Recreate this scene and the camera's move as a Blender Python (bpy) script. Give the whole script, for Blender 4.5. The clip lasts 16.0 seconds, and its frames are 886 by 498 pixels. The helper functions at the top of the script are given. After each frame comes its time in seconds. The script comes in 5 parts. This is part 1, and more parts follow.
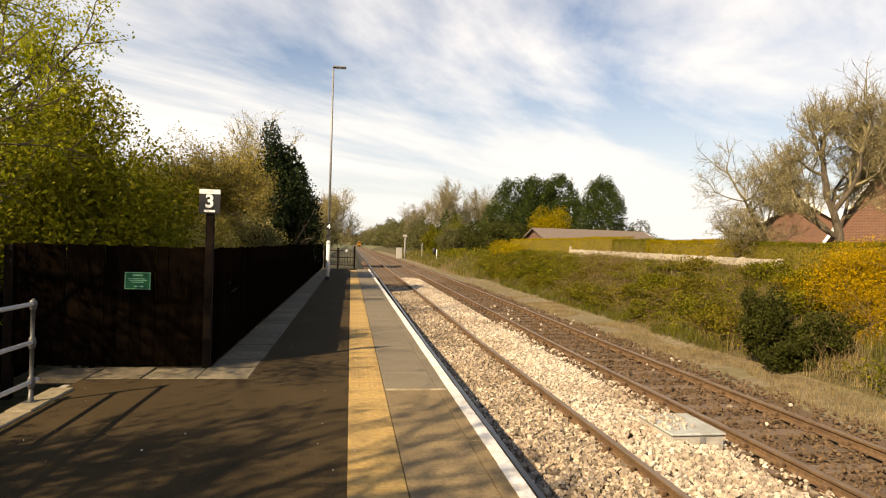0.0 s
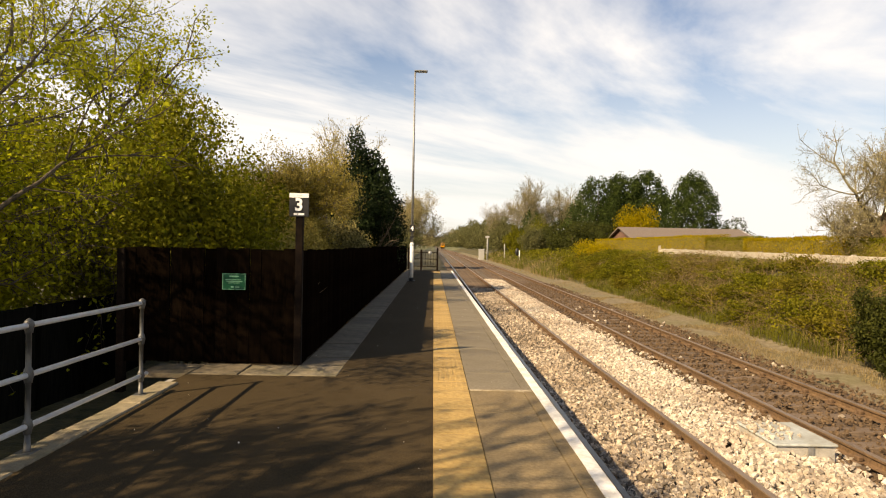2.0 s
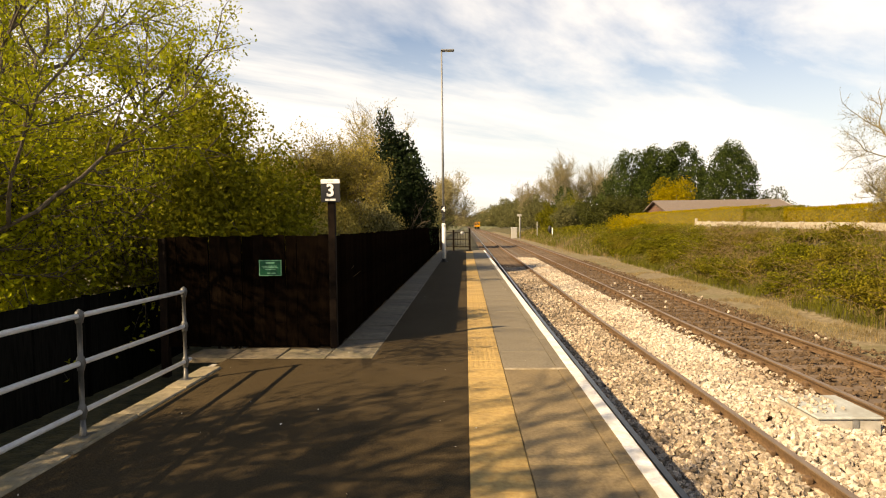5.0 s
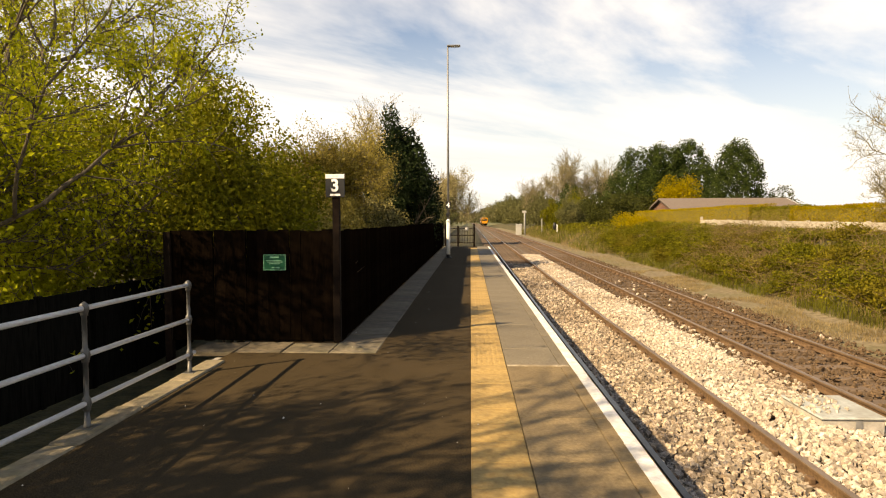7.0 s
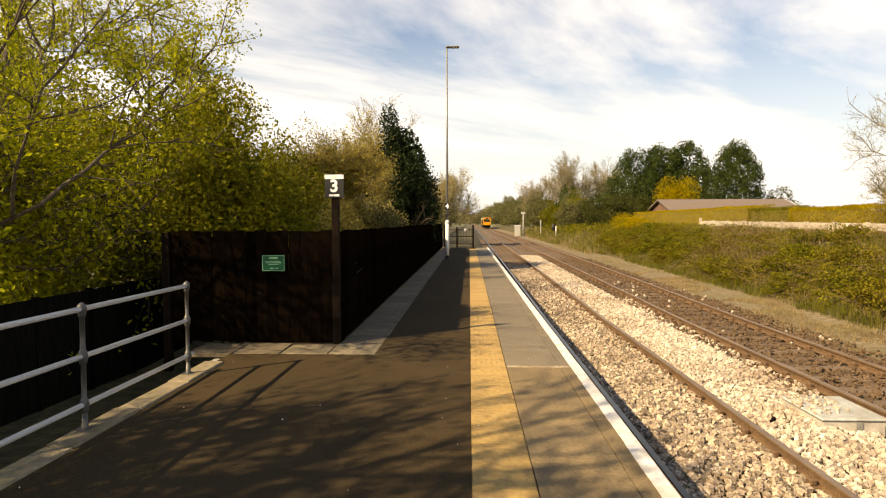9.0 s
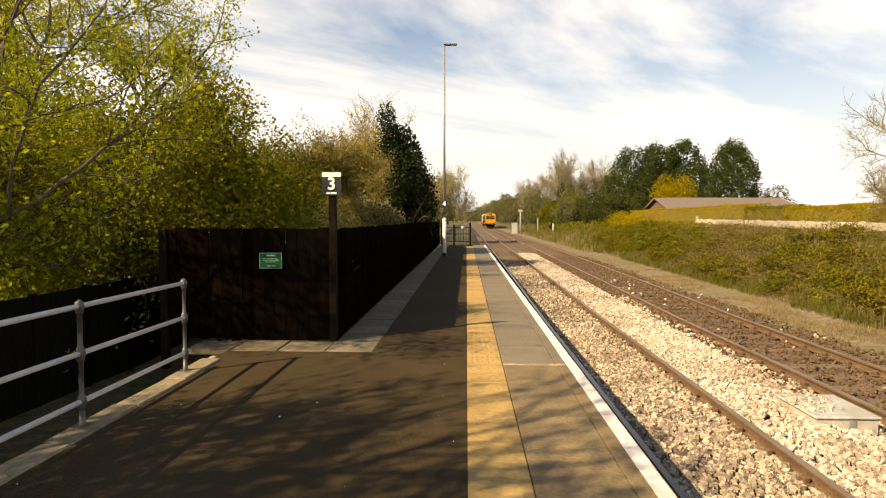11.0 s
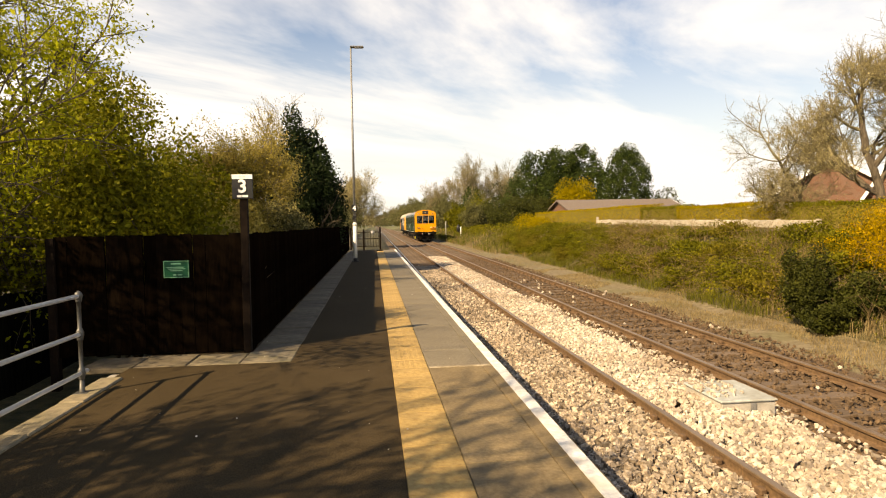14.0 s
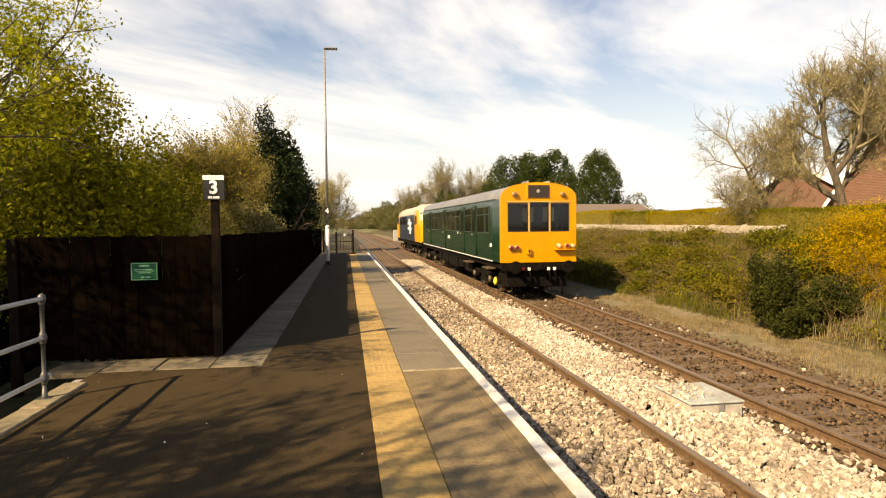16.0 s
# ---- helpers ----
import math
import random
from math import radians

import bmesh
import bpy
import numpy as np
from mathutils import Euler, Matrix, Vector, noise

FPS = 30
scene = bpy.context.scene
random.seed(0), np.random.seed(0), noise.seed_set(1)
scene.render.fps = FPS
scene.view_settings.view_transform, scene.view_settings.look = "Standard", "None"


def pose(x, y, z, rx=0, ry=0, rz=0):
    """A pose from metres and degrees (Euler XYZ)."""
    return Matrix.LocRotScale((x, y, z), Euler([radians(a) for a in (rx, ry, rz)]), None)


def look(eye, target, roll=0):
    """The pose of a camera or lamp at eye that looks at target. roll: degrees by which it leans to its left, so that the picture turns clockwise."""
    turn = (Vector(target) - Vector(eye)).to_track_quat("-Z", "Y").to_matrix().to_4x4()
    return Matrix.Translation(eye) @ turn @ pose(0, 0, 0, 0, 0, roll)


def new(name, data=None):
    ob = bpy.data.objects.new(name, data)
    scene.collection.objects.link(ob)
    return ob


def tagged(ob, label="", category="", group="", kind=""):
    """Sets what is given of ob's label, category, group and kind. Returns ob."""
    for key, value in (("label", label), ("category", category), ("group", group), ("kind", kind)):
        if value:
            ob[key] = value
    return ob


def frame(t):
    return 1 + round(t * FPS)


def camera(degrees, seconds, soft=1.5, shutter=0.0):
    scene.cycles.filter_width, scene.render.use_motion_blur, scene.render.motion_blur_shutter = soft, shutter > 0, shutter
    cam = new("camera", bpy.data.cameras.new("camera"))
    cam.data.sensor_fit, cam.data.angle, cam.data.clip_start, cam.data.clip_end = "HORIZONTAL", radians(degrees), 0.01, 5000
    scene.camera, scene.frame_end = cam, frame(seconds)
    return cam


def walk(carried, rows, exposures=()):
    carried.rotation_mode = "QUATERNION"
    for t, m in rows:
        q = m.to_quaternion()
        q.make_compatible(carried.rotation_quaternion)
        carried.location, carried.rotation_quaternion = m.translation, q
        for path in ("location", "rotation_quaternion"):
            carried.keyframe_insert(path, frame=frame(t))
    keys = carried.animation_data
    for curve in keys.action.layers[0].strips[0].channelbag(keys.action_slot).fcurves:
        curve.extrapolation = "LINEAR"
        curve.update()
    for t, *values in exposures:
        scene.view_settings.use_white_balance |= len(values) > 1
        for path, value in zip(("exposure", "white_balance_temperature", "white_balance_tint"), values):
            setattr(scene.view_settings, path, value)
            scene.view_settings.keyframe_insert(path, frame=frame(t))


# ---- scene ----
cam = camera(71.9, 16.0, soft=1.15)

PATH = [
    (0, (-0.022, 0.035, 1.627), (0.277, 2.013, 1.619), 1.7),
    (0.5, (-0.034, 0.061, 1.61), (0.184, 2.049, 1.574), 1.0),
    (1, (-0.037, 0.064, 1.618), (0.082, 2.059, 1.553), 0.0),
    (1.5, (-0.032, 0.081, 1.617), (-0.001, 2.08, 1.546), 0.2),
    (2, (-0.026, 0.077, 1.608), (0.005, 2.077, 1.598), 1.1),
    (2.5, (-0.034, 0.075, 1.607), (0.076, 2.072, 1.625), 1.8),
    (3, (-0.036, 0.077, 1.602), (0.058, 2.075, 1.61), 1.7),
    (3.5, (-0.023, 0.076, 1.611), (-0.008, 2.075, 1.557), -0.5),
    (4, (-0.015, 0.053, 1.619), (-0.076, 2.05, 1.547), -1.3),
    (6.5, (-0.003, 0.041, 1.624), (-0.083, 2.038, 1.539), -0.3),
    (7, (-0.002, 0.044, 1.625), (-0.092, 2.04, 1.536), -0.2),
    (7.5, (-0.013, 0.064, 1.623), (-0.097, 2.06, 1.537), -0.1),
    (8, (-0.011, 0.053, 1.626), (-0.094, 2.05, 1.541), -0.1),
    (8.5, (-0.016, 0.063, 1.623), (-0.1, 2.059, 1.54), 0.0),
    (9, (-0.013, 0.067, 1.617), (-0.099, 2.063, 1.532), -0.2),
    (11.5, (-0.01, 0.042, 1.628), (-0.081, 2.039, 1.527), 0.1),
    (12, (-0.021, 0.083, 1.618), (-0.068, 2.078, 1.491), 0.3),
    (12.5, (-0.017, 0.082, 1.619), (0.024, 2.079, 1.522), 1.0),
    (13, (-0.042, 0.094, 1.614), (0.126, 2.085, 1.544), -0.1),
    (13.5, (-0.106, 0.124, 1.606), (0.096, 2.112, 1.535), -1.1),
    (14, (-0.17, 0.178, 1.592), (0.054, 2.164, 1.511), -1.0),
    (14.5, (-0.193, 0.201, 1.587), (0.033, 2.186, 1.504), -0.5),
    (15, (-0.189, 0.193, 1.595), (0.066, 2.176, 1.521), -0.4),
    (15.5, (-0.183, 0.182, 1.6), (0.103, 2.161, 1.534), -0.5),
    (16, (-0.187, 0.189, 1.589), (0.125, 2.163, 1.518), -0.6),
]
walk(cam, [(t, look(eye, target, roll)) for t, eye, target, roll in PATH], [(0, 0.86, 7700, 11), (3.5, 0.86, 7900, 11), (4.0, 1.0, 8150, 11), (6.5, 1.0, 8200, 11), (16, 1.0, 8200, 11)])

# ---------------------------------------------------------------- light
SUN_AZ = math.atan2(-0.81, -0.59)
SUN_EL = radians(38)


def make_world():
    w = bpy.data.worlds.new("sky")
    scene.world = w
    w.use_nodes = True
    nt = w.node_tree
    n, l = nt.nodes, nt.links
    n.clear()
    out = n.new("ShaderNodeOutputWorld")
    bg = n.new("ShaderNodeBackground")
    sky = n.new("ShaderNodeTexSky")
    sky.sky_type = "NISHITA"
    sky.sun_disc = False
    sky.sun_elevation = SUN_EL
    sky.sun_rotation = SUN_AZ
    sky.air_density = 1.2
    sky.dust_density = 0.4
    tc = n.new("ShaderNodeTexCoord")
    sep = n.new("ShaderNodeSeparateXYZ")
    l.new(tc.outputs["Generated"], sep.inputs[0])

    def math_node(op, a, b=None, clamp=False):
        m = n.new("ShaderNodeMath")
        m.operation = op
        m.use_clamp = clamp
        for i, v in enumerate((a, b)):
            if v is None:
                continue
            if isinstance(v, (int, float)):
                m.inputs[i].default_value = v
            else:
                l.new(v, m.inputs[i])
        return m.outputs[0]

    # clouds lie on a high sheet: the direction divided by its height
    zz = math_node("ADD", math_node("MAXIMUM", sep.outputs[2], 0.0), 0.14)
    px = math_node("DIVIDE", sep.outputs[0], zz)
    py = math_node("DIVIDE", sep.outputs[1], zz)
    comb = n.new("ShaderNodeCombineXYZ")
    l.new(px, comb.inputs[0])
    l.new(py, comb.inputs[1])
    mp = n.new("ShaderNodeMapping")
    turn = n.new("ShaderNodeMapping")
    turn.inputs["Rotation"].default_value = (0, 0, radians(CLOUD_TURN))
    l.new(comb.outputs[0], turn.inputs[0])
    mp.inputs["Location"].default_value = CLOUD_SHIFT
    mp.inputs["Scale"].default_value = (0.42, 1.0, 1)
    l.new(turn.outputs[0], mp.inputs[0])
    big = n.new("ShaderNodeTexNoise")
    big.inputs["Scale"].default_value = 0.62
    big.inputs["Detail"].default_value = 8
    big.inputs["Roughness"].default_value = 0.58
    big.inputs["Distortion"].default_value = 0.5
    l.new(mp.outputs[0], big.inputs["Vector"])
    ramp = n.new("ShaderNodeValToRGB")
    ramp.color_ramp.elements[0].position = 0.39
    ramp.color_ramp.elements[1].position = 0.52
    l.new(big.outputs["Fac"], ramp.inputs[0])
    # towards the horizon the haze closes the cloud
    haze = math_node("SUBTRACT", 1.0, math_node("MULTIPLY", sep.outputs[2], 3.2), True)
    # the sheet thins out overhead
    thin = math_node("SUBTRACT", 1.55, math_node("MULTIPLY", sep.outputs[2], 2.1), True)
    cover = math_node("MULTIPLY", ramp.outputs[0], thin)
    mix = n.new("ShaderNodeMixRGB")
    l.new(cover, mix.inputs[0])
    gain = n.new("ShaderNodeMixRGB")
    gain.blend_type = "MULTIPLY"
    gain.inputs[0].default_value = 1.0
    gain.inputs[2].default_value = (SKY_GAIN * 0.95, SKY_GAIN * 1.02, SKY_GAIN * 1.22, 1)
    l.new(sky.outputs[0], gain.inputs[1])
    l.new(gain.outputs[0], mix.inputs[1])
    mix.inputs[2].default_value = (CLOUD * 0.97, CLOUD * 0.99, CLOUD * 1.04, 1)
    veil = n.new("ShaderNodeMixRGB")
    l.new(math_node("MULTIPLY", haze, 0.9), veil.inputs[0])
    l.new(mix.outputs[0], veil.inputs[1])
    veil.inputs[2].default_value = (CLOUD * 0.78, CLOUD * 0.83, CLOUD * 0.90, 1)
    l.new(veil.outputs[0], bg.inputs[0])
    bg.inputs[1].default_value = 0.12
    l.new(bg.outputs[0], out.inputs[0])


CLOUD_TURN, CLOUD_SHIFT = -32, (0.3, 1.2, 0)
CLOUD, SKY_GAIN = 5.4, 0.54
make_world()
sun_data = bpy.data.lights.new("sun", "SUN")
sun_data.energy, sun_data.angle, sun_data.color = 5.0, radians(0.55), (1.0, 0.83, 0.60)
sun = new("sun", sun_data)
sun_dir = Vector((math.sin(SUN_AZ) * math.cos(SUN_EL), math.cos(SUN_AZ) * math.cos(SUN_EL), math.sin(SUN_EL)))
sun.matrix_world = look(sun_dir * 100, (0, 0, 0))


# ---------------------------------------------------------------- materials
def material(name, colors, scale=8.0, rough=0.8, metal=0.0, bump=0.2, bump_scale=60.0, detail=5, stain=None, stain_scale=1.2,
             per_piece=0.0, per_island=0.0, stretch=(1, 1, 1), translucent=0.0, spec=0.4, ramp=(0.35, 0.65), bump_dist=0.01):
    """Two noises: a fine one mixes the colours, a large one lays the stain; a third gives relief."""
    m = bpy.data.materials.new(name)
    m.use_nodes = True
    nt = m.node_tree
    n, l = nt.nodes, nt.links
    bsdf = n["Principled BSDF"]
    tc = n.new("ShaderNodeTexCoord")
    mp = n.new("ShaderNodeMapping")
    mp.inputs["Scale"].default_value = stretch
    l.new(tc.outputs["Object"], mp.inputs[0])
    fine = n.new("ShaderNodeTexNoise")
    fine.inputs["Scale"].default_value = scale
    fine.inputs["Detail"].default_value = detail
    fine.inputs["Roughness"].default_value = 0.65
    l.new(mp.outputs[0], fine.inputs["Vector"])
    cr = n.new("ShaderNodeValToRGB")
    cr.color_ramp.elements[0].position, cr.color_ramp.elements[1].position = ramp
    cr.color_ramp.elements[0].color = (*colors[0], 1)
    cr.color_ramp.elements[1].color = (*colors[-1], 1)
    for i, c in enumerate(colors[1:-1]):
        e = cr.color_ramp.elements.new(ramp[0] + (ramp[1] - ramp[0]) * (i + 1) / (len(colors) - 1))
        e.color = (*c, 1)
    l.new(fine.outputs["Fac"], cr.inputs[0])
    col = cr.outputs[0]
    if stain:
        big = n.new("ShaderNodeTexNoise")
        big.inputs["Scale"].default_value = stain_scale
        big.inputs["Detail"].default_value = 6
        l.new(tc.outputs["Object"], big.inputs["Vector"])
        br = n.new("ShaderNodeValToRGB")
        br.color_ramp.elements[0].position, br.color_ramp.elements[1].position = 0.45, 0.7
        br.color_ramp.elements[1].color = (0.8, 0.8, 0.8, 1)
        l.new(big.outputs["Fac"], br.inputs[0])
        mx = n.new("ShaderNodeMixRGB")
        l.new(br.outputs[0], mx.inputs[0])
        l.new(col, mx.inputs[1])
        mx.inputs[2].default_value = (*stain, 1)
        col = mx.outputs[0]
    for amount, src in ((per_piece, "o"), (per_island, "g")):
        if amount:
            if src == "o":
                rnd = n.new("ShaderNodeObjectInfo").outputs["Random"]
            else:
                rnd = n.new("ShaderNodeNewGeometry").outputs["Random Per Island"]
            mr = n.new("ShaderNodeMapRange")
            mr.inputs["To Min"].default_value = 1 - amount
            mr.inputs["To Max"].default_value = 1 + amount
            l.new(rnd, mr.inputs[0])
            hs = n.new("ShaderNodeHueSaturation")
            l.new(mr.outputs[0], hs.inputs["Value"])
            l.new(col, hs.inputs["Color"])
            col = hs.outputs[0]
    l.new(col, bsdf.inputs["Base Color"])
    bsdf.inputs["Roughness"].default_value = rough
    bsdf.inputs["Metallic"].default_value = metal
    bsdf.inputs["Specular IOR Level"].default_value = spec
    if bump:
        bn = n.new("ShaderNodeTexNoise")
        bn.inputs["Scale"].default_value = bump_scale
        bn.inputs["Detail"].default_value = 4
        l.new(mp.outputs[0], bn.inputs["Vector"])
        bp = n.new("ShaderNodeBump")
        bp.inputs["Strength"].default_value = bump
        bp.inputs["Distance"].default_value = bump_dist
        l.new(bn.outputs["Fac"], bp.inputs["Height"])
        l.new(bp.outputs[0], bsdf.inputs["Normal"])
    if translucent:
        tr = n.new("ShaderNodeBsdfTranslucent")
        l.new(col, tr.inputs[0])
        ms = n.new("ShaderNodeMixShader")
        ms.inputs[0].default_value = translucent
        l.new(bsdf.outputs[0], ms.inputs[1])
        l.new(tr.outputs[0], ms.inputs[2])
        l.new(ms.outputs[0], n["Material Output"].inputs[0])
    return m


def plain(name, c, rough=0.6, metal=0.0, vary=0.12, bump=0.05, scale=15.0, spec=0.4):
    a = tuple(max(0.0, v * (1 - vary)) for v in c)
    b = tuple(min(1.0, v * (1 + vary)) for v in c)
    return material(name, (a, b), scale=scale, rough=rough, metal=metal, bump=bump, spec=spec)


M = {}
M["asphalt"] = material("asphalt", ((0.020, 0.0145, 0.0076), (0.086, 0.062, 0.033)), 110, 0.95, spec=0.05, bump=0.8, bump_scale=220, stain=(0.062, 0.045, 0.025), stain_scale=0.7, bump_dist=0.006)
M["slab"] = material("paving slab", ((0.16, 0.115, 0.055), (0.255, 0.188, 0.098)), 30, 0.9, bump=0.35, bump_scale=150, stain=(0.12, 0.088, 0.048), stain_scale=1.8, per_piece=0.12)
M["grey_slab"] = material("grey paving slab", ((0.13, 0.108, 0.072), (0.195, 0.165, 0.114)), 30, 0.9, bump=0.3, bump_scale=150, stain=(0.105, 0.085, 0.056), stain_scale=1.5, per_piece=0.08)
M["tactile"] = material("yellow tactile paving", ((0.29, 0.185, 0.060), (0.43, 0.295, 0.105)), 18, 0.85, bump=0.35, bump_scale=120, stain=(0.19, 0.125, 0.05), stain_scale=2.5, per_piece=0.10)
M["kerb"] = material("old concrete kerb", ((0.15, 0.125, 0.08), (0.26, 0.215, 0.14)), 12, 0.9, bump=0.4, bump_scale=90, stain=(0.13, 0.12, 0.06), stain_scale=3, per_piece=0.15)
M["white_paint"] = material("worn white line paint", ((0.62, 0.60, 0.55), (0.82, 0.80, 0.75)), 25, 0.7, bump=0.2, stain=(0.5, 0.46, 0.38), stain_scale=5)
M["concrete"] = material("concrete", ((0.33, 0.31, 0.27), (0.46, 0.43, 0.38)), 14, 0.9, bump=0.3, stain=(0.25, 0.23, 0.19), stain_scale=2.0, per_piece=0.08)
M["dirt"] = material("ballast bed", ((0.045, 0.033, 0.02), (0.20, 0.16, 0.115)), 26, 0.95, bump=1.0, bump_scale=26, bump_dist=0.05, ramp=(0.38, 0.62))
M["old_bed"] = material("dusty brown ballast bed", ((0.070, 0.044, 0.023), (0.14, 0.092, 0.051)), 22, 0.95, bump=1.0, bump_scale=24, bump_dist=0.04, stain=(0.13, 0.09, 0.06), stain_scale=1.0)
M["stone"] = material("pale limestone ballast", ((0.30, 0.245, 0.185), (0.58, 0.51, 0.415)), 20, 0.9, bump=0.25, bump_scale=60, per_island=0.38, stain=(0.25, 0.185, 0.125), stain_scale=0.8)
# Browner, darker copy of the pale ballast; near-track shade is put into its colour.
M["track_stone"] = material("shaded brown-grey ballast", ((0.17, 0.122, 0.078), (0.50, 0.42, 0.32)), 20, 0.9, bump=0.25, bump_scale=60, per_island=0.55, stain=(0.17, 0.125, 0.08), stain_scale=0.9)
# Near rail lies in the platform's shade, so that shade is in this colour.
M["dark_head"] = material("shade-darkened rail head", ((0.03, 0.028, 0.026), (0.07, 0.065, 0.06)), 6, 0.28, metal=0.8, bump=0.03)
M["old_stone"] = material("rust dusted ballast", ((0.075, 0.047, 0.025), (0.145, 0.095, 0.053)), 20, 0.95, bump=0.25, bump_scale=60, per_island=0.22)
M["rust"] = material("rusty rail side", ((0.10, 0.060, 0.030), (0.19, 0.115, 0.058)), 20, 0.85, bump=0.3, metal=0.1, stain=(0.10, 0.06, 0.035), stain_scale=4)
# Dark side of the near rail, with the platform's shade in the colour.
M["dark_rail"] = material("shade-darkened rail side", ((0.018, 0.016, 0.014), (0.04, 0.035, 0.03)), 20, 0.6, bump=0.2, metal=0.2)
M["rail_head"] = material("polished rail head", ((0.20, 0.145, 0.10), (0.29, 0.22, 0.16)), 6, 0.5, metal=0.5, bump=0.03, stretch=(1, 0.2, 1))
M["sleeper"] = material("dusty timber sleeper", ((0.075, 0.052, 0.036), (0.16, 0.115, 0.078)), 14, 0.95, bump=0.5, bump_scale=40, per_piece=0.2, stretch=(0.3, 3, 1))
# Brown boards cut to near black: their deep shade is put into the colour.
M["fence"] = material("dark fence boards with shade in the colour", ((0.0022, 0.0015, 0.001), (0.0055, 0.0035, 0.0022)), 10, 0.9, bump=0.5, bump_scale=30, per_piece=0.35, stretch=(6, 6, 0.5), spec=0.0, stain=(0.009, 0.0058, 0.0036), stain_scale=1.5)
# The panels' dark base colour holds their shade in the same way.
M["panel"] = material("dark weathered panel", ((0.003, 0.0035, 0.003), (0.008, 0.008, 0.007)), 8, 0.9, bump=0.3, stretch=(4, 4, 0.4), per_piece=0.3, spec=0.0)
M["galv"] = material("galvanised steel tube", ((0.66, 0.67, 0.67), (0.80, 0.80, 0.79)), 25, 0.35, metal=0.2, bump=0.05)
M["lamp_grey"] = material("grey painted steel column", ((0.19, 0.19, 0.185), (0.28, 0.28, 0.275)), 10, 0.5, metal=0.3, bump=0.05)
M["pale_grey"] = plain("pale grey paint", (0.66, 0.66, 0.63), 0.55)
M["black"] = plain("black paint", (0.015, 0.015, 0.015), 0.5)
M["white"] = plain("white enamel", (0.80, 0.80, 0.78), 0.45)
M["green_sign"] = plain("green enamel", (0.002, 0.080, 0.034), 0.4)
M["pale_green"] = plain("pale green print", (0.20, 0.44, 0.27), 0.5)
M["brown_post"] = plain("brown timber post", (0.009, 0.0055, 0.0035), 0.9, vary=0.3, spec=0.1)
M["grass_ground"] = material("dry verge soil", ((0.11, 0.085, 0.045), (0.235, 0.19, 0.115)), 6, 0.95, bump=0.8, bump_scale=30, bump_dist=0.03, stain=(0.12, 0.115, 0.04), stain_scale=0.6)
M["bank_ground"] = material("rough bank soil", ((0.038, 0.035, 0.012), (0.10, 0.083, 0.032)), 5, 0.95, bump=0.8, bump_scale=20, bump_dist=0.04)
M["field"] = material("far fields", ((0.07, 0.085, 0.03), (0.14, 0.13, 0.06)), 0.05, 0.95, bump=0)


# ---------------------------------------------------------------- mesh helpers
def mesh_object(name, verts, faces, mat, parent=None, smooth=False):
    me = bpy.data.meshes.new(name)
    me.from_pydata([tuple(v) for v in verts], [], [tuple(f) for f in faces])
    if mat is not None:
        me.materials.append(mat)
    if smooth:
        me.shade_smooth()
    ob = new(name, me)
    if parent is not None:
        ob.parent = parent
    return ob


def part(name, bm, mat, parent=None, label="", smooth=False):
    me = bpy.data.meshes.new(name)
    bm.to_mesh(me)
    bm.free()
    if mat is not None:
        for one in (mat if isinstance(mat, (list, tuple)) else [mat]):
            me.materials.append(one)
    if smooth:
        me.shade_smooth()
    ob = new(name, me)
    if parent is not None:
        ob.parent = parent
    if label:
        ob["label"] = label
    return ob


def box(bm, x0, y0, z0, x1, y1, z1, bevel=0.0, mat=0):
    vs = [bm.verts.new(v) for v in ((x0, y0, z0), (x1, y0, z0), (x1, y1, z0), (x0, y1, z0), (x0, y0, z1), (x1, y0, z1), (x1, y1, z1), (x0, y1, z1))]
    fs = [bm.faces.new([vs[i] for i in f]) for f in ((0, 3, 2, 1), (4, 5, 6, 7), (0, 1, 5, 4), (1, 2, 6, 5), (2, 3, 7, 6), (3, 0, 4, 7))]
    for f in fs:
        f.material_index = mat
    if bevel:
        edges = list({e for f in fs for e in f.edges})
        bmesh.ops.bevel(bm, geom=edges, offset=bevel, segments=1, affect="EDGES", profile=0.5)
    return bm


def box_bm(*a, **k):
    return box(bmesh.new(), *a, **k)


def tube(bm, a, b, r0, r1=None, n=10, caps=True):
    a, b = Vector(a), Vector(b)
    r1 = r0 if r1 is None else r1
    q = (b - a).to_track_quat("Z", "Y")
    rings = []
    for p, r in ((a, r0), (b, r1)):
        rings.append([bm.verts.new(p + q @ Vector((r * math.cos(2 * math.pi * i / n), r * math.sin(2 * math.pi * i / n), 0))) for i in range(n)])
    for i in range(n):
        f = bm.faces.new((rings[0][i], rings[0][(i + 1) % n], rings[1][(i + 1) % n], rings[1][i]))
        f.smooth = True
    if caps:
        bm.faces.new(rings[0][::-1])
        bm.faces.new(rings[1])
    return bm


def tube_bm(*a, **k):
    return tube(bmesh.new(), *a, **k)


def lathe(bm, profile, origin, axis="Z", n=14):
    """Turned shape: profile of (radius, height)."""
    rings = []
    for r, h in profile:
        ring = []
        for i in range(n):
            c, s = r * math.cos(2 * math.pi * i / n), r * math.sin(2 * math.pi * i / n)
            v = {"Z": (c, s, h), "Y": (c, h, s), "X": (h, c, s)}[axis]
            ring.append(bm.verts.new(Vector(origin) + Vector(v)))
        rings.append(ring)
    for a, b in zip(rings, rings[1:]):
        for i in range(n):
            f = bm.faces.new((a[i], a[(i + 1) % n], b[(i + 1) % n], b[i]))
            f.smooth = True
    bm.faces.new(rings[0][::-1])
    bm.faces.new(rings[-1])
    bmesh.ops.recalc_face_normals(bm, faces=bm.faces)
    return bm


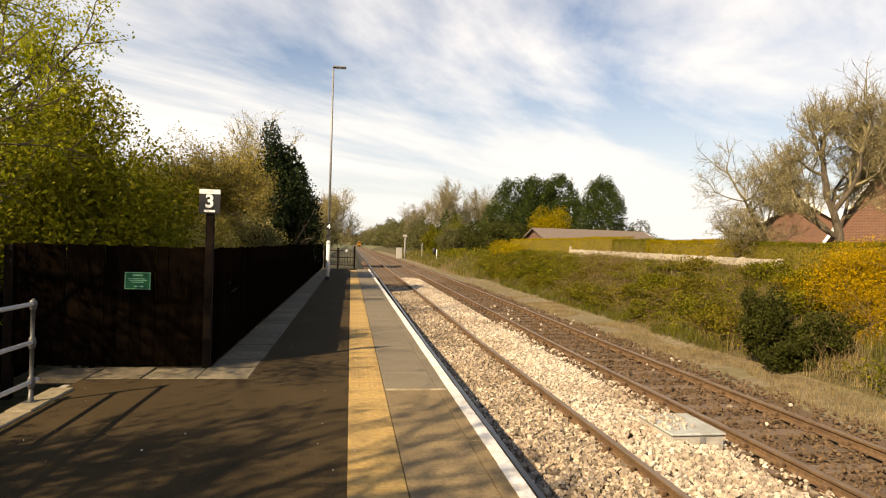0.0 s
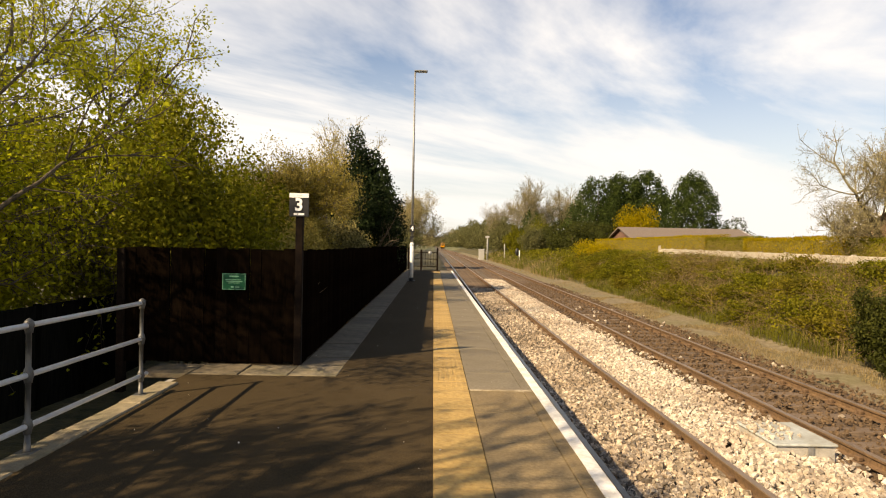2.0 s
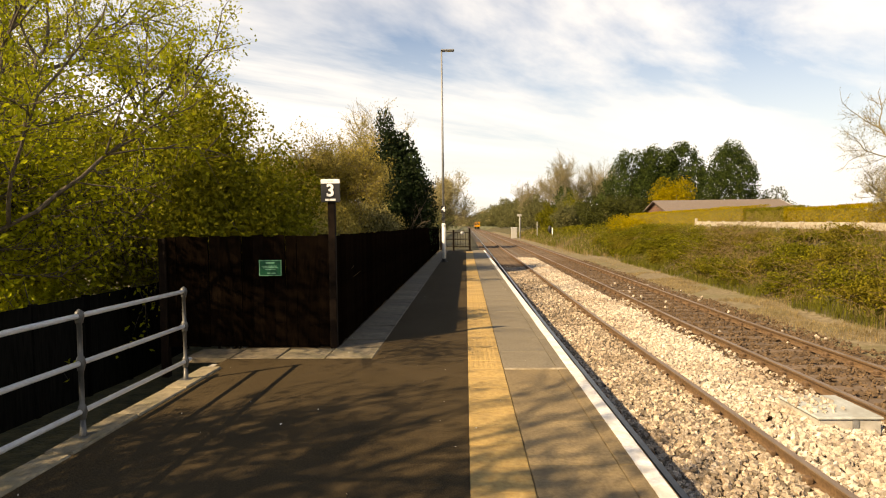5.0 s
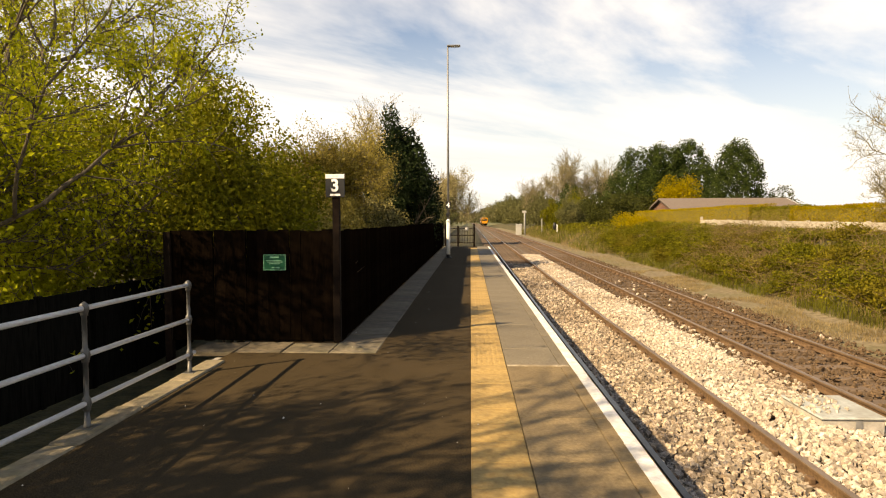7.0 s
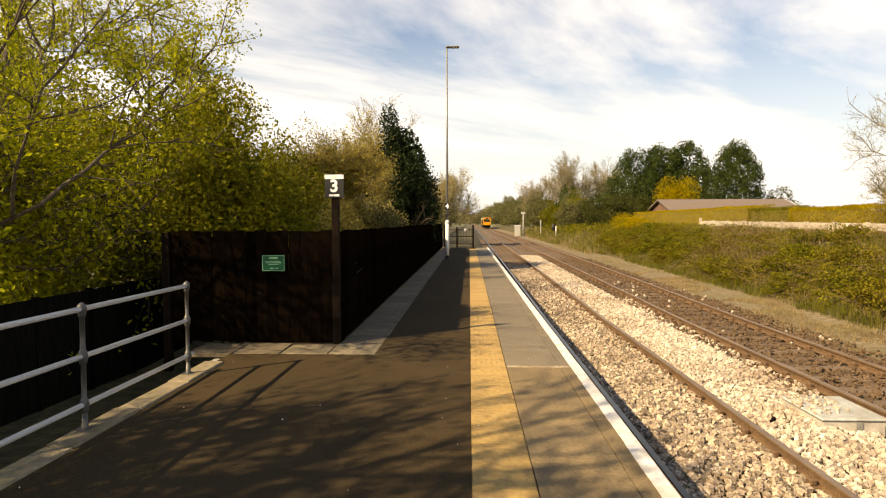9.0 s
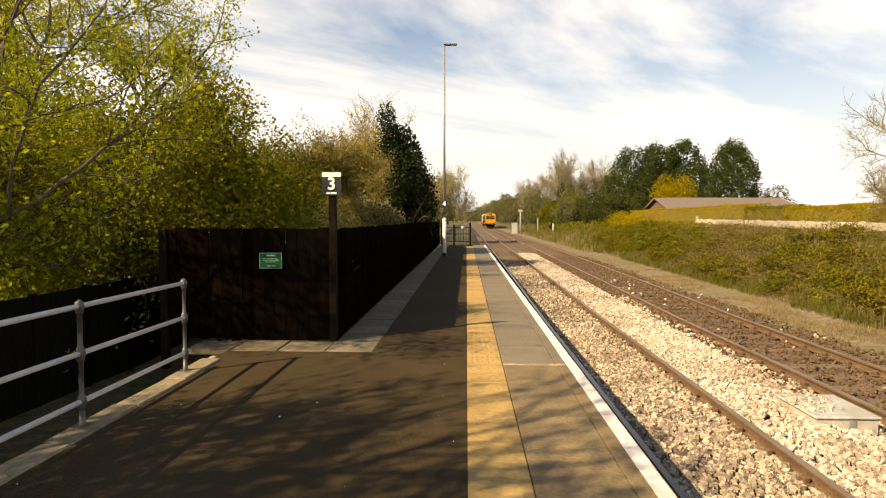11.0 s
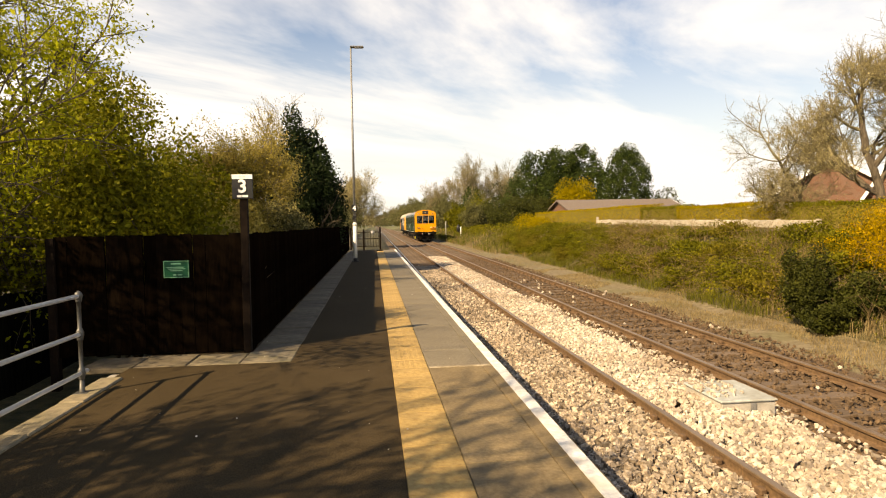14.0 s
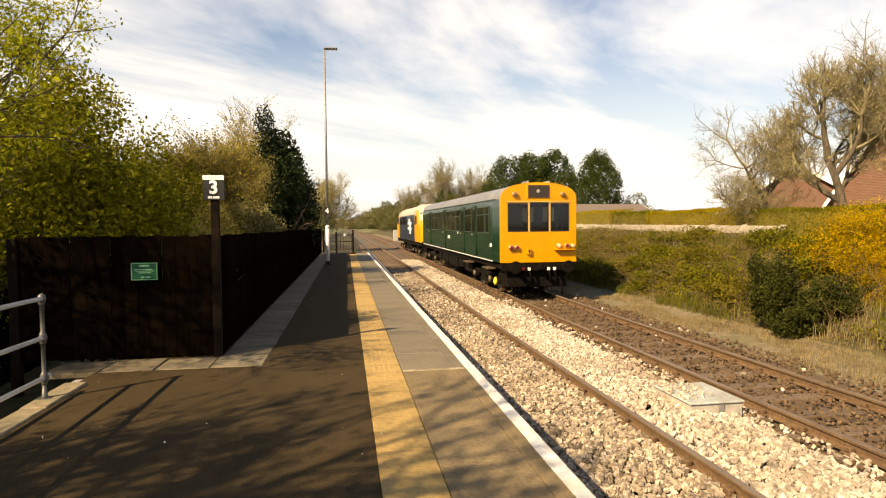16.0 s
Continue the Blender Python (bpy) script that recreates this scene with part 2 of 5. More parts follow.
def empty(name, m=None, **tags):
    ob = new(name)
    ob.empty_display_size = 0.2
    if m is not None:
        ob.matrix_world = m
    return tagged(ob, **tags)


def text_part(name, body, size, m, mat, parent, depth=0.004):
    cu = bpy.data.curves.new(name, "FONT")
    cu.body, cu.size, cu.extrude, cu.offset = body, size, depth, size * 0.028
    cu.align_x, cu.align_y = "CENTER", "CENTER"
    cu.materials.append(mat)
    ob = new(name, cu)
    ob.parent = parent
    ob.matrix_basis = m
    return ob


# ---------------------------------------------------------------- the lie of the land
RAIL = -0.75
RAILS = (1.865, 3.305, 5.19, 6.695)


def rise(y):
    """The line climbs gently away from the platform."""
    return 0.5 * (1 - math.exp(-(y - 15) / 50.0)) if y > 15 else 0.0


def bank_height(x, y):
    """Ground across the line: bed, verge, bank to the right, low land to the left."""
    z = RAIL - 0.20 + rise(y)
    if x > 7.6:
        z += 0.05 * min(1.0, (x - 7.6) / 1.0) * 1
    if x > 9.0:
        top = 1.9 - 0.9 * min(1.0, max(0.0, (y - 40) / 40.0))
        k = min(1.0, (x - 9.0) / 4.0)
        z += top * k * k * (3 - 2 * k)
        z += 0.10 * noise.noise(Vector((x * 0.6, y * 0.6, 0.3))) * k
    if x < -3.3:
        z = -0.55 + rise(y) * 0.5 + 0.12 * noise.noise(Vector((x * 0.4, y * 0.4, 2.0)))
    elif x < 1.2:
        z = -1.0 if y < 41 else RAIL - 0.15 + rise(y)
    return z


def build_ground():
    def strip(name, xs, ys, mat, label, dz=0.0):
        verts, faces = [], []
        for y in ys:
            for x in xs:
                verts.append((x, y, bank_height(x, y) + dz))
        w = len(xs)
        for j in range(len(ys) - 1):
            for i in range(w - 1):
                a = j * w + i
                faces.append((a, a + 1, a + 1 + w, a + w))
        ob = mesh_object(name, verts, faces, mat, smooth=True)
        return tagged(ob, label, "ground", kind="structure")

    ys = [-25 + i * 1.0 for i in range(90)] + [66 + 4 * i for i in range(34)] + [210, 240, 280, 330, 400, 500, 700, 1000, 2000, 4000]
    xs = [-4000, -1000, -300, -120, -60, -40] + [-30 + i for i in range(26)] + [-3.9, -3.31, -3.29, 0, 1.19, 1.21, 2.5, 4.2, 6.0, 7.6, 8.0, 8.5] + [9 + 0.4 * i for i in range(14)] + [15, 16, 18, 20, 24, 30, 40, 60, 120, 300, 1000, 4000]
    g = strip("ground", xs, ys, M["bank_ground"], "rough earth bank and trackside ground with dry grass")
    me = g.data
    for k in ("dirt", "old_bed", "grass_ground", "field"):
        me.materials.append(M[k])
    for p in me.polygons:
        c = p.center
        if 1.2 < c.x < 4.25:
            p.material_index = 1
        elif 1.2 < c.x < 7.65:
            p.material_index = 2
        elif 7.6 <= c.x < 9.5 and c.y < 200:
            p.material_index = 3
        elif abs(c.x) > 60 or c.y > 260:
            p.material_index = 4


build_ground()


# ---------------------------------------------------------------- platform
PLAT_END = 40.0


def slab_mesh(name, w, l, h, mat, gap=0.004, bevel=0.004):
    bm = box_bm(gap / 2, gap / 2, -h, w - gap / 2, l - gap / 2, 0, bevel=bevel)
    me = bpy.data.meshes.new(name)
    bm.to_mesh(me)
    bm.free()
    me.materials.append(mat)
    return me


def lay(name, me, x, y, z, parent, rng, tilt=0.25):
    ob = new(name, me)
    ob.parent = parent
    ob.matrix_basis = pose(x, y, z + rng.uniform(-0.0015, 0.0015), rng.uniform(-tilt, tilt), rng.uniform(-tilt, tilt), 0)
    return ob


M["mortar"] = material("weathered pale mortar", ((0.22, 0.175, 0.11), (0.42, 0.36, 0.26)), 18, 0.9, bump=0.4, stain=(0.20, 0.15, 0.085), stain_scale=6)
# Darker copy of the kerb colour; the shade by the fence is put into it.
M["foot_slab"] = material("shade-darkened paving at the fence foot", ((0.085, 0.068, 0.044), (0.16, 0.13, 0.085)), 12, 0.9, bump=0.4, bump_scale=90, stain=(0.06, 0.05, 0.028), stain_scale=3, per_piece=0.2)


def build_platform():
    rng = random.Random(4)
    # body of the platform with its asphalt top
    bm = bmesh.new()
    ys = [-20 + 0.5 * i for i in range(121)]
    xs = [-3.0, -2.5, -2.0, -1.5, -1.0, -0.5, 0.0]
    grid = [[bm.verts.new((x, y, 0.004 * noise.noise(Vector((x, y, 0))) - 0.002)) for x in xs] for y in ys if y <= PLAT_END]
    for a, b in zip(grid, grid[1:]):
        for i in range(len(xs) - 1):
            bm.faces.new((a[i], a[i + 1], b[i + 1], b[i])).smooth = True
    asphalt = part("platform_surface", bm, M["asphalt"])
    tagged(asphalt, "dark worn asphalt platform surface with small pale chips", "platform", kind="structure")
    bm = box_bm(-3.2, -20, -1.2, 1.16, PLAT_END, -0.07)
    tagged(part("platform_base", bm, M["concrete"]), "concrete body of the platform below the paving", "platform", kind="structure")

    paving = empty("tactile_paving", label="row of worn yellow tactile paving slabs along the platform", category="paving", kind="structure")
    tile = slab_mesh("tactile_slab", 0.40, 0.40, 0.06, M["tactile"])
    # the ribbed kind further on
    bm = box_bm(0.003, 0.003, -0.06, 0.397, 0.397, 0, bevel=0.005)
    for i in range(6):
        box(bm, 0.03 + i * 0.06, 0.01, -0.002, 0.065 + i * 0.06, 0.39, 0.0022, bevel=0.002)
    ribbed = bpy.data.meshes.new("ribbed_slab")
    bm.to_mesh(ribbed)
    bm.free()
    ribbed.materials.append(M["tactile"])
    y = 6.9 - 0.40 * 55
    while y < PLAT_END - 2:
        lay("tactile_slab", ribbed if y > 6.85 else tile, 0.0, y, 0.004, paving, rng)
        y += 0.40
    coping = empty("edge_paving", label="pale concrete paving slabs between tactile strip and edge", category="paving", kind="structure")
    near = slab_mesh("paving_slab", 0.60, 0.92, 0.07, M["slab"])
    far = slab_mesh("paving_slab", 0.60, 0.92, 0.07, M["grey_slab"])
    edge_near = slab_mesh("coping_slab", 0.235, 0.92, 0.12, M["slab"])
    edge_far = slab_mesh("coping_slab", 0.235, 0.92, 0.12, M["grey_slab"])
    y = 6.9 - 0.92 * 24
    while y < PLAT_END:
        lay("paving_slab", far if y > 6.85 else near, 0.403, y, 0.003, coping, rng, 0.1)
        lay("coping_slab", edge_far if y > 6.85 else edge_near, 1.005, y, 0.003, coping, rng, 0.1)
        y += 0.92
    bm = box_bm(0.41, 6.86, -0.02, 1.10, 6.925, 0.010, bevel=0.004)
    part("joint_strip", bm, M["mortar"], coping, "pale worn mortar strip")
    # white edge line, worn thin here and there
    bm = bmesh.new()
    y = -20.0
    while y < PLAT_END:
        box(bm, 1.118 + rng.uniform(-0.003, 0.003), y, -0.01, 1.225 + rng.uniform(-0.003, 0.003), y + 0.5, 0.0085)
        y += 0.5
    tagged(part("edge_line", bm, M["white_paint"]), "worn white painted line along the platform edge", "line", kind="structure")
    bm = box_bm(1.16, -20, -1.1, 1.20, PLAT_END, -0.12)
    tagged(part("platform_face", bm, M["concrete"]), "stained concrete platform wall facing the track", "platform", kind="structure")
    # ramp off the far end
    bm = bmesh.new()
    v = [bm.verts.new(p) for p in ((-1.7, PLAT_END, 0), (1.2, PLAT_END, 0), (1.2, 46, -0.75), (-1.7, 46, -0.75), (-1.7, PLAT_END, -1), (1.2, PLAT_END, -1), (1.2, 46, -1), (-1.7, 46, -1))]
    for f in ((0, 1, 2, 3), (1, 5, 6, 2), (0, 3, 7, 4), (3, 2, 6, 7)):
        bm.faces.new([v[i] for i in f])
    tagged(part("platform_ramp", bm, M["slab"]), "pale ramp down from the end of the platform", "ramp", kind="structure")

    # kerbs: by the handrail, before the fence and along its foot
    kerbs = empty("kerb_strip", label="old mossy concrete kerb stones round the asphalt", category="kerb", kind="structure")
    k1 = slab_mesh("kerb_stone", 0.24, 0.90, 0.10, M["kerb"], 0.012, 0.012)
    y = -11.0
    while y < 6.9:
        lay("kerb_stone", k1, -3.10, y, 0.018, kerbs, rng, 0.6)
        y += 0.90
    k2 = slab_mesh("kerb_stone", 0.60, 0.62, 0.06, M["kerb"], 0.012, 0.008)
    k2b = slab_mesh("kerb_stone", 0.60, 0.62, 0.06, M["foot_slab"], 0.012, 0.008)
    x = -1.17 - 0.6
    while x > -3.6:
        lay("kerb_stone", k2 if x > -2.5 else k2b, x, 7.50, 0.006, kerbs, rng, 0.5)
        x -= 0.60
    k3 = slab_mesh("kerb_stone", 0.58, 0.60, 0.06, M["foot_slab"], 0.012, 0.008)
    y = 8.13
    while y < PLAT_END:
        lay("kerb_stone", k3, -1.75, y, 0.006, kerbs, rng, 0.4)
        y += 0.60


build_platform()


# ---------------------------------------------------------------- fence, handrail
def board_mesh(w, h, mat):
    bm = box_bm(-w / 2, -0.011, 0, w / 2, 0.011, h, bevel=0.003)
    me = bpy.data.meshes.new("board")
    bm.to_mesh(me)
    bm.free()
    me.materials.append(mat)
    return me


def build_fence():
    rng = random.Random(8)
    root = empty("wooden_fence", pose(-1.76, 8.20, 0), label="dark brown close-boarded wooden fence beside platform", category="fence")
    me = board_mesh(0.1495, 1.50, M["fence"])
    x = -0.16
    while x > -2.32:
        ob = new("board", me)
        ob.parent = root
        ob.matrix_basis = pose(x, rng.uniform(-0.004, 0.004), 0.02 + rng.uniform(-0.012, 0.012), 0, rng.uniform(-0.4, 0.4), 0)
        x -= 0.150
    y = 0.09
    n = 0
    while y < 31.6:
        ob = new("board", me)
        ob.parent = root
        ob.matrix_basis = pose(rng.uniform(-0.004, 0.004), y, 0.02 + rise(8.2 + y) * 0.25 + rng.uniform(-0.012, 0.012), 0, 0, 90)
        y += 0.150
        n += 1
    for i in range(11):
        part("fence_post", box_bm(-0.13, 2.8 * (i + 1), -0.5, -0.03, 2.8 * (i + 1) + 0.1, 1.48, bevel=0.005), M["brown_post"], root)
    for z in (0.35, 1.2):
        part("fence_rail", box_bm(-0.075, 0.0, z, -0.022, 31.6, z + 0.08), M["brown_post"], root)
        part("fence_rail", box_bm(-2.3, 0.022, z, -0.05, 0.075, z + 0.08), M["brown_post"], root)
    part("end_post", box_bm(-2.42, -0.04, -0.4, -2.32, 0.06, 1.50, bevel=0.006), M["brown_post"], root)

    panels = empty("panel_fence", pose(-5.0, -8.84, -0.58), label="low dark weathered panel fence behind the handrail", category="fence")
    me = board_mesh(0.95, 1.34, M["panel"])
    for i in range(20):
        ob = new("panel", me)
        ob.parent = panels
        ob.matrix_basis = pose(0, 0.5 + i * 0.98, 0, 0, 0, 90)
        part("panel_post", box_bm(-0.03, i * 0.98 - 0.02, -0.2, 0.04, i * 0.98 + 0.05, 1.36), M["panel"], panels)


build_fence()


def build_handrail():
    root = empty("handrail", pose(-3.02, 0, 0), label="galvanised tubular handrail with three rails and ball-jointed posts", category="railing")
    y1 = 6.42
    for z in (0.21, 0.59, 0.96):
        part("rail", tube_bm((0, -8.3, z), (0, y1 + (0.12 if z < 0.5 else 0), z), 0.021, n=12), M["galv"], root)
    for y in (-8.3, -6.45, -4.6, -2.75, -0.9, 0.95, 2.82, 4.66, 6.42):
        prof = [(0.030, 0.02), (0.026, 0.03), (0.019, 0.15)]
        for z in (0.21, 0.59, 0.96):
            prof += [(0.019, z - 0.06), (0.027, z - 0.058), (0.027, z - 0.045), (0.031, z - 0.03), (0.038, z), (0.031, z + 0.03), (0.027, z + 0.045), (0.019, z + 0.055)]
        prof = prof[:-2] + [(0.02, 1.0), (0.006, 1.012)]
        post = part("post", lathe(bmesh.new(), prof, (0, y, 0), n=12), M["dark_steel"], root, "weathered grey post with ball joints")
        part("base_plate", box_bm(-0.07, y - 0.07, 0.0, 0.07, y + 0.07, 0.022, bevel=0.005), M["dark_steel"], post)


M["dark_steel"] = plain("weathered grey steel post", (0.10, 0.10, 0.095), 0.45, metal=0.4)
build_handrail()


# ---------------------------------------------------------------- lamp column, signs, gate
def build_lamp():
    root = empty("lamp_column", pose(-1.0, 27.5, 0), label="tall slim grey platform lamp column with flat lantern", category="lamp post")
    part("base_section", tube_bm((0, 0, 0), (0, 0, 1.62), 0.085, 0.083, 16), M["pale_grey"], root)
    part("collar", lathe(bmesh.new(), [(0.084, 1.60), (0.10, 1.62), (0.09, 1.68), (0.06, 1.74)], (0, 0, 0)), M["pale_grey"], root)
    part("shaft", tube_bm((0, 0, 1.70), (0, 0, 9.36), 0.058, 0.036, 14), M["lamp_grey"], root)
    part("arm", tube_bm((0, 0, 9.36), (0.16, 0, 9.42), 0.03, 0.026, 10), M["lamp_grey"], root)
    bm = bmesh.new()
    box(bm, -0.03, -0.13, 9.38, 0.56, 0.13, 9.44, bevel=0.02)
    head = part("lantern", bm, M["lamp_grey"], root, "flat grey LED lantern")
    part("diffuser", box_bm(0.16, -0.10, 9.370, 0.52, 0.10, 9.379), M["pale_grey"], head)
    part("base_band", tube_bm((0, 0, 0.03), (0, 0, 0.16), 0.088, n=16), M["black"], root)
    part("base_flange", box_bm(-0.16, -0.16, 0, 0.16, 0.16, 0.03, bevel=0.005), M["black"], root)
    sign = part("number_plate_board", box_bm(-0.11, -0.105, 2.20, 0.11, -0.09, 2.52, bevel=0.004), M["black"], root, "small black board with white figure")
    text_part("figure", "4", 0.30, pose(0, -0.108, 2.36, 90, 0, 0), M["white"], sign)
    part("bracket", box_bm(-0.08, -0.09, 1.94, 0.08, 0.08, 2.02), M["black"], root)
    part("camera_box", box_bm(-0.10, -0.10, 1.88, -0.03, 0.0, 1.98, bevel=0.01), M["black"], root)


build_lamp()


def build_signs():
    root = empty("car_stop_sign", pose(-1.80, 8.16, 0), label="black car stop board with white numeral on brown post", category="sign")
    part("post", box_bm(-0.045, -0.02, 0, 0.05, 0.06, 2.0, bevel=0.006), M["brown_post"], root)
    board = part("board", box_bm(-0.128, -0.042, 1.955, 0.128, -0.022, 2.265, bevel=0.005), M["black"], root)
    part("top_strip", box_bm(-0.126, -0.046, 2.205, 0.126, -0.040, 2.262), M["white"], board, "white strip with unreadable small print")
    part("print_bar", box_bm(-0.03, -0.049, 2.225, 0.035, -0.045, 2.243), M["pale_grey"], board)
    text_part("numeral", "3", 0.225, pose(0.0, -0.047, 2.105, 90, 0, 0), M["white"], board, 0.006)
    for x0, x1 in ((-0.068, -0.020), (-0.012, 0.068)):
        part("print_bar", box_bm(x0, -0.047, 1.975, x1, -0.040, 2.002), M["white"], board)
    root = empty("green_notice", pose(-2.645, 8.165, 1.085), label="small green notice with pale border fixed to fence", category="sign")
    part("plate", box_bm(-0.155, -0.004, -0.108, 0.155, 0.012, 0.108, bevel=0.003), M["green_sign"], root)
    for x0, x1, z0, z1 in ((-0.15, 0.15, 0.098, 0.104), (-0.15, 0.15, -0.104, -0.098), (-0.15, -0.144, -0.1, 0.1), (0.144, 0.15, -0.1, 0.1)):
        part("border", box_bm(x0, -0.008, z0, x1, -0.003, z1), M["pale_green"], root)
    for x0, x1, z, h in ((-0.06, 0.06, 0.07, 0.018), (-0.115, 0.09, 0.025, 0.009), (-0.10, 0.11, 0.005, 0.009), (-0.07, 0.075, -0.017, 0.009), (-0.04, 0.0, -0.07, 0.016), (0.015, 0.07, -0.07, 0.016)):
        part("print_bar", box_bm(x0, -0.008, z - h / 2, x1, -0.003, z + h / 2), M["pale_green"], root)


build_signs()


def build_gate():
    root = empty("crossing_gate", pose(0, 41.6, -0.15), label="dark metal gate and posts beyond platform end", category="gate")
    for x, h in ((-0.85, 1.5), (0.25, 1.62), (-1.7, 1.6)):
        part("post", box_bm(x - 0.06, -0.06, 0, x + 0.06, 0.06, h, bevel=0.01), M["brown_post"], root)
    for z in (0.35, 0.85, 1.30):
        part("rail", tube_bm((-1.7, 0, z), (0.25, 0, z), 0.022, n=8), M["brown_post"], root)
    for i in range(6):
        part("bar", tube_bm((-0.75 + i * 0.18, 0, 0.3), (-0.75 + i * 0.18, 0, 1.3), 0.012, n=6), M["brown_post"], root)
    part("round_sign", lathe(bmesh.new(), [(0.0, 0), (0.13, 0.0), (0.13, 0.02), (0.0, 0.02)], (-0.25, -0.06, 1.28), "Y", 20), M["lamp_grey"], root, "round pale sign")


build_gate()


# ---------------------------------------------------------------- tracks
def rail_section():
    """Bullhead-like section, head up; the origin is the middle of the head's top."""
    return [(-0.033, 0), (0.033, 0), (0.035, -0.012), (0.034, -0.038), (0.010, -0.052), (0.009, -0.115), (0.030, -0.125), (0.060, -0.132), (0.060, -0.145), (-0.060, -0.145), (-0.060, -0.132), (-0.030, -0.125), (-0.009, -0.115), (-0.010, -0.052), (-0.034, -0.038), (-0.035, -0.012)]


def track_ys():
    return [-20, 0] + [5 * i for i in range(1, 41)] + [220, 260, 300, 350, 400, 500, 600, 800]


def build_track(name, xs, mats, label):
    root = empty(name, label=label, category="railway track", kind="structure")
    sec = rail_section()
    for x, side in zip(xs, mats):
        bm = bmesh.new()
        rings = [[bm.verts.new((x + a, y, RAIL + rise(y) + b)) for a, b in sec] for y in track_ys()]
        k = len(sec)
        for r0, r1 in zip(rings, rings[1:]):
            for i in range(k):
                f = bm.faces.new((r0[i], r1[i], r1[(i + 1) % k], r0[(i + 1) % k]))
                f.material_index = 1 if i in (0, 15) else 0
        bmesh.ops.recalc_face_normals(bm, faces=bm.faces)
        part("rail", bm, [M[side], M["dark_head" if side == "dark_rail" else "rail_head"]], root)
    return root


def build_tracks():
    rng = random.Random(12)
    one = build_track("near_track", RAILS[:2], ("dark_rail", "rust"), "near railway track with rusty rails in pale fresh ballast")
    two = build_track("far_track", RAILS[2:], ("rust", "rust"), "far railway track with rusty rails in dusty brown ballast")
    bm = box_bm(-1.27, -0.125, -0.12, 1.27, 0.125, 0, bevel=0.012)
    sl = bpy.data.meshes.new("sleeper")
    bm.to_mesh(sl)
    bm.free()
    sl.materials.append(M["sleeper"])
    # chair or clip beside the rail
    bm = bmesh.new()
    box(bm, -0.15, -0.07, -0.145, 0.15, 0.07, -0.115, bevel=0.01)
    for s in (-1, 1):
        box(bm, s * 0.085 - 0.035, -0.045, -0.12, s * 0.085 + 0.035, 0.045, -0.055, bevel=0.012)
    ch = bpy.data.meshes.new("rail_chair")
    bm.to_mesh(ch)
    bm.free()
    ch.materials.append(M["rust"])
    for root, pair, sink in ((one, RAILS[:2], -0.165), (two, RAILS[2:], -0.150)):
        y = 1.0 - 0.70 * 20
        while y < 80:
            z = RAIL + rise(y)
            ob = new("sleeper", sl)
            ob.parent = root
            ob.matrix_basis = pose(sum(pair) / 2, y, z + sink + rng.uniform(-0.006, 0.004), 0, 0, rng.uniform(-0.6, 0.6))
            if y < 45:
                for x in pair:
                    c = new("rail_chair", ch)
                    c.parent = root
                    c.matrix_basis = pose(x, y, z, 0, 0, rng.uniform(-2, 2))
            y += 0.70


build_tracks()


def scatter_stones(name, spots, size, mat, label, seed):
    """Broken stones as eight-cornered lumps, all in one mesh."""
    r = np.random.RandomState(seed)
    n = len(spots)
    base = np.array([(-1, -1, -1), (1, -1, -1), (1, 1, -1), (-1, 1, -1), (-1, -1, 1), (1, -1, 1), (1, 1, 1), (-1, 1, 1)], float)
    quad = np.array([(0, 3, 2, 1), (4, 5, 6, 7), (0, 1, 5, 4), (1, 2, 6, 5), (2, 3, 7, 6), (3, 0, 4, 7)])
    v = base[None] * (1 + r.uniform(-0.42, 0.30, (n, 8, 3)))
    v *= r.uniform(0.6, 1.25, (n, 1, 3)) * size * r.uniform(0.55, 1.2, (n, 1, 1))
    a, b, c = (r.uniform(0, 6.28, n) for _ in range(3))
    for ang, (i, j) in ((a, (0, 1)), (b, (1, 2)), (c, (0, 2))):
        p, q = v[:, :, i].copy(), v[:, :, j].copy()
        co, si = np.cos(ang)[:, None], np.sin(ang)[:, None]
        v[:, :, i], v[:, :, j] = p * co - q * si, p * si + q * co
    v += np.asarray(spots)[:, None, :]
    faces = (quad[None] + (np.arange(n) * 8)[:, None, None]).reshape(-1, 4)
    ob = mesh_object(name, v.reshape(-1, 3).tolist(), faces.tolist(), mat)
    return tagged(ob, label, "ballast", kind="stuff")


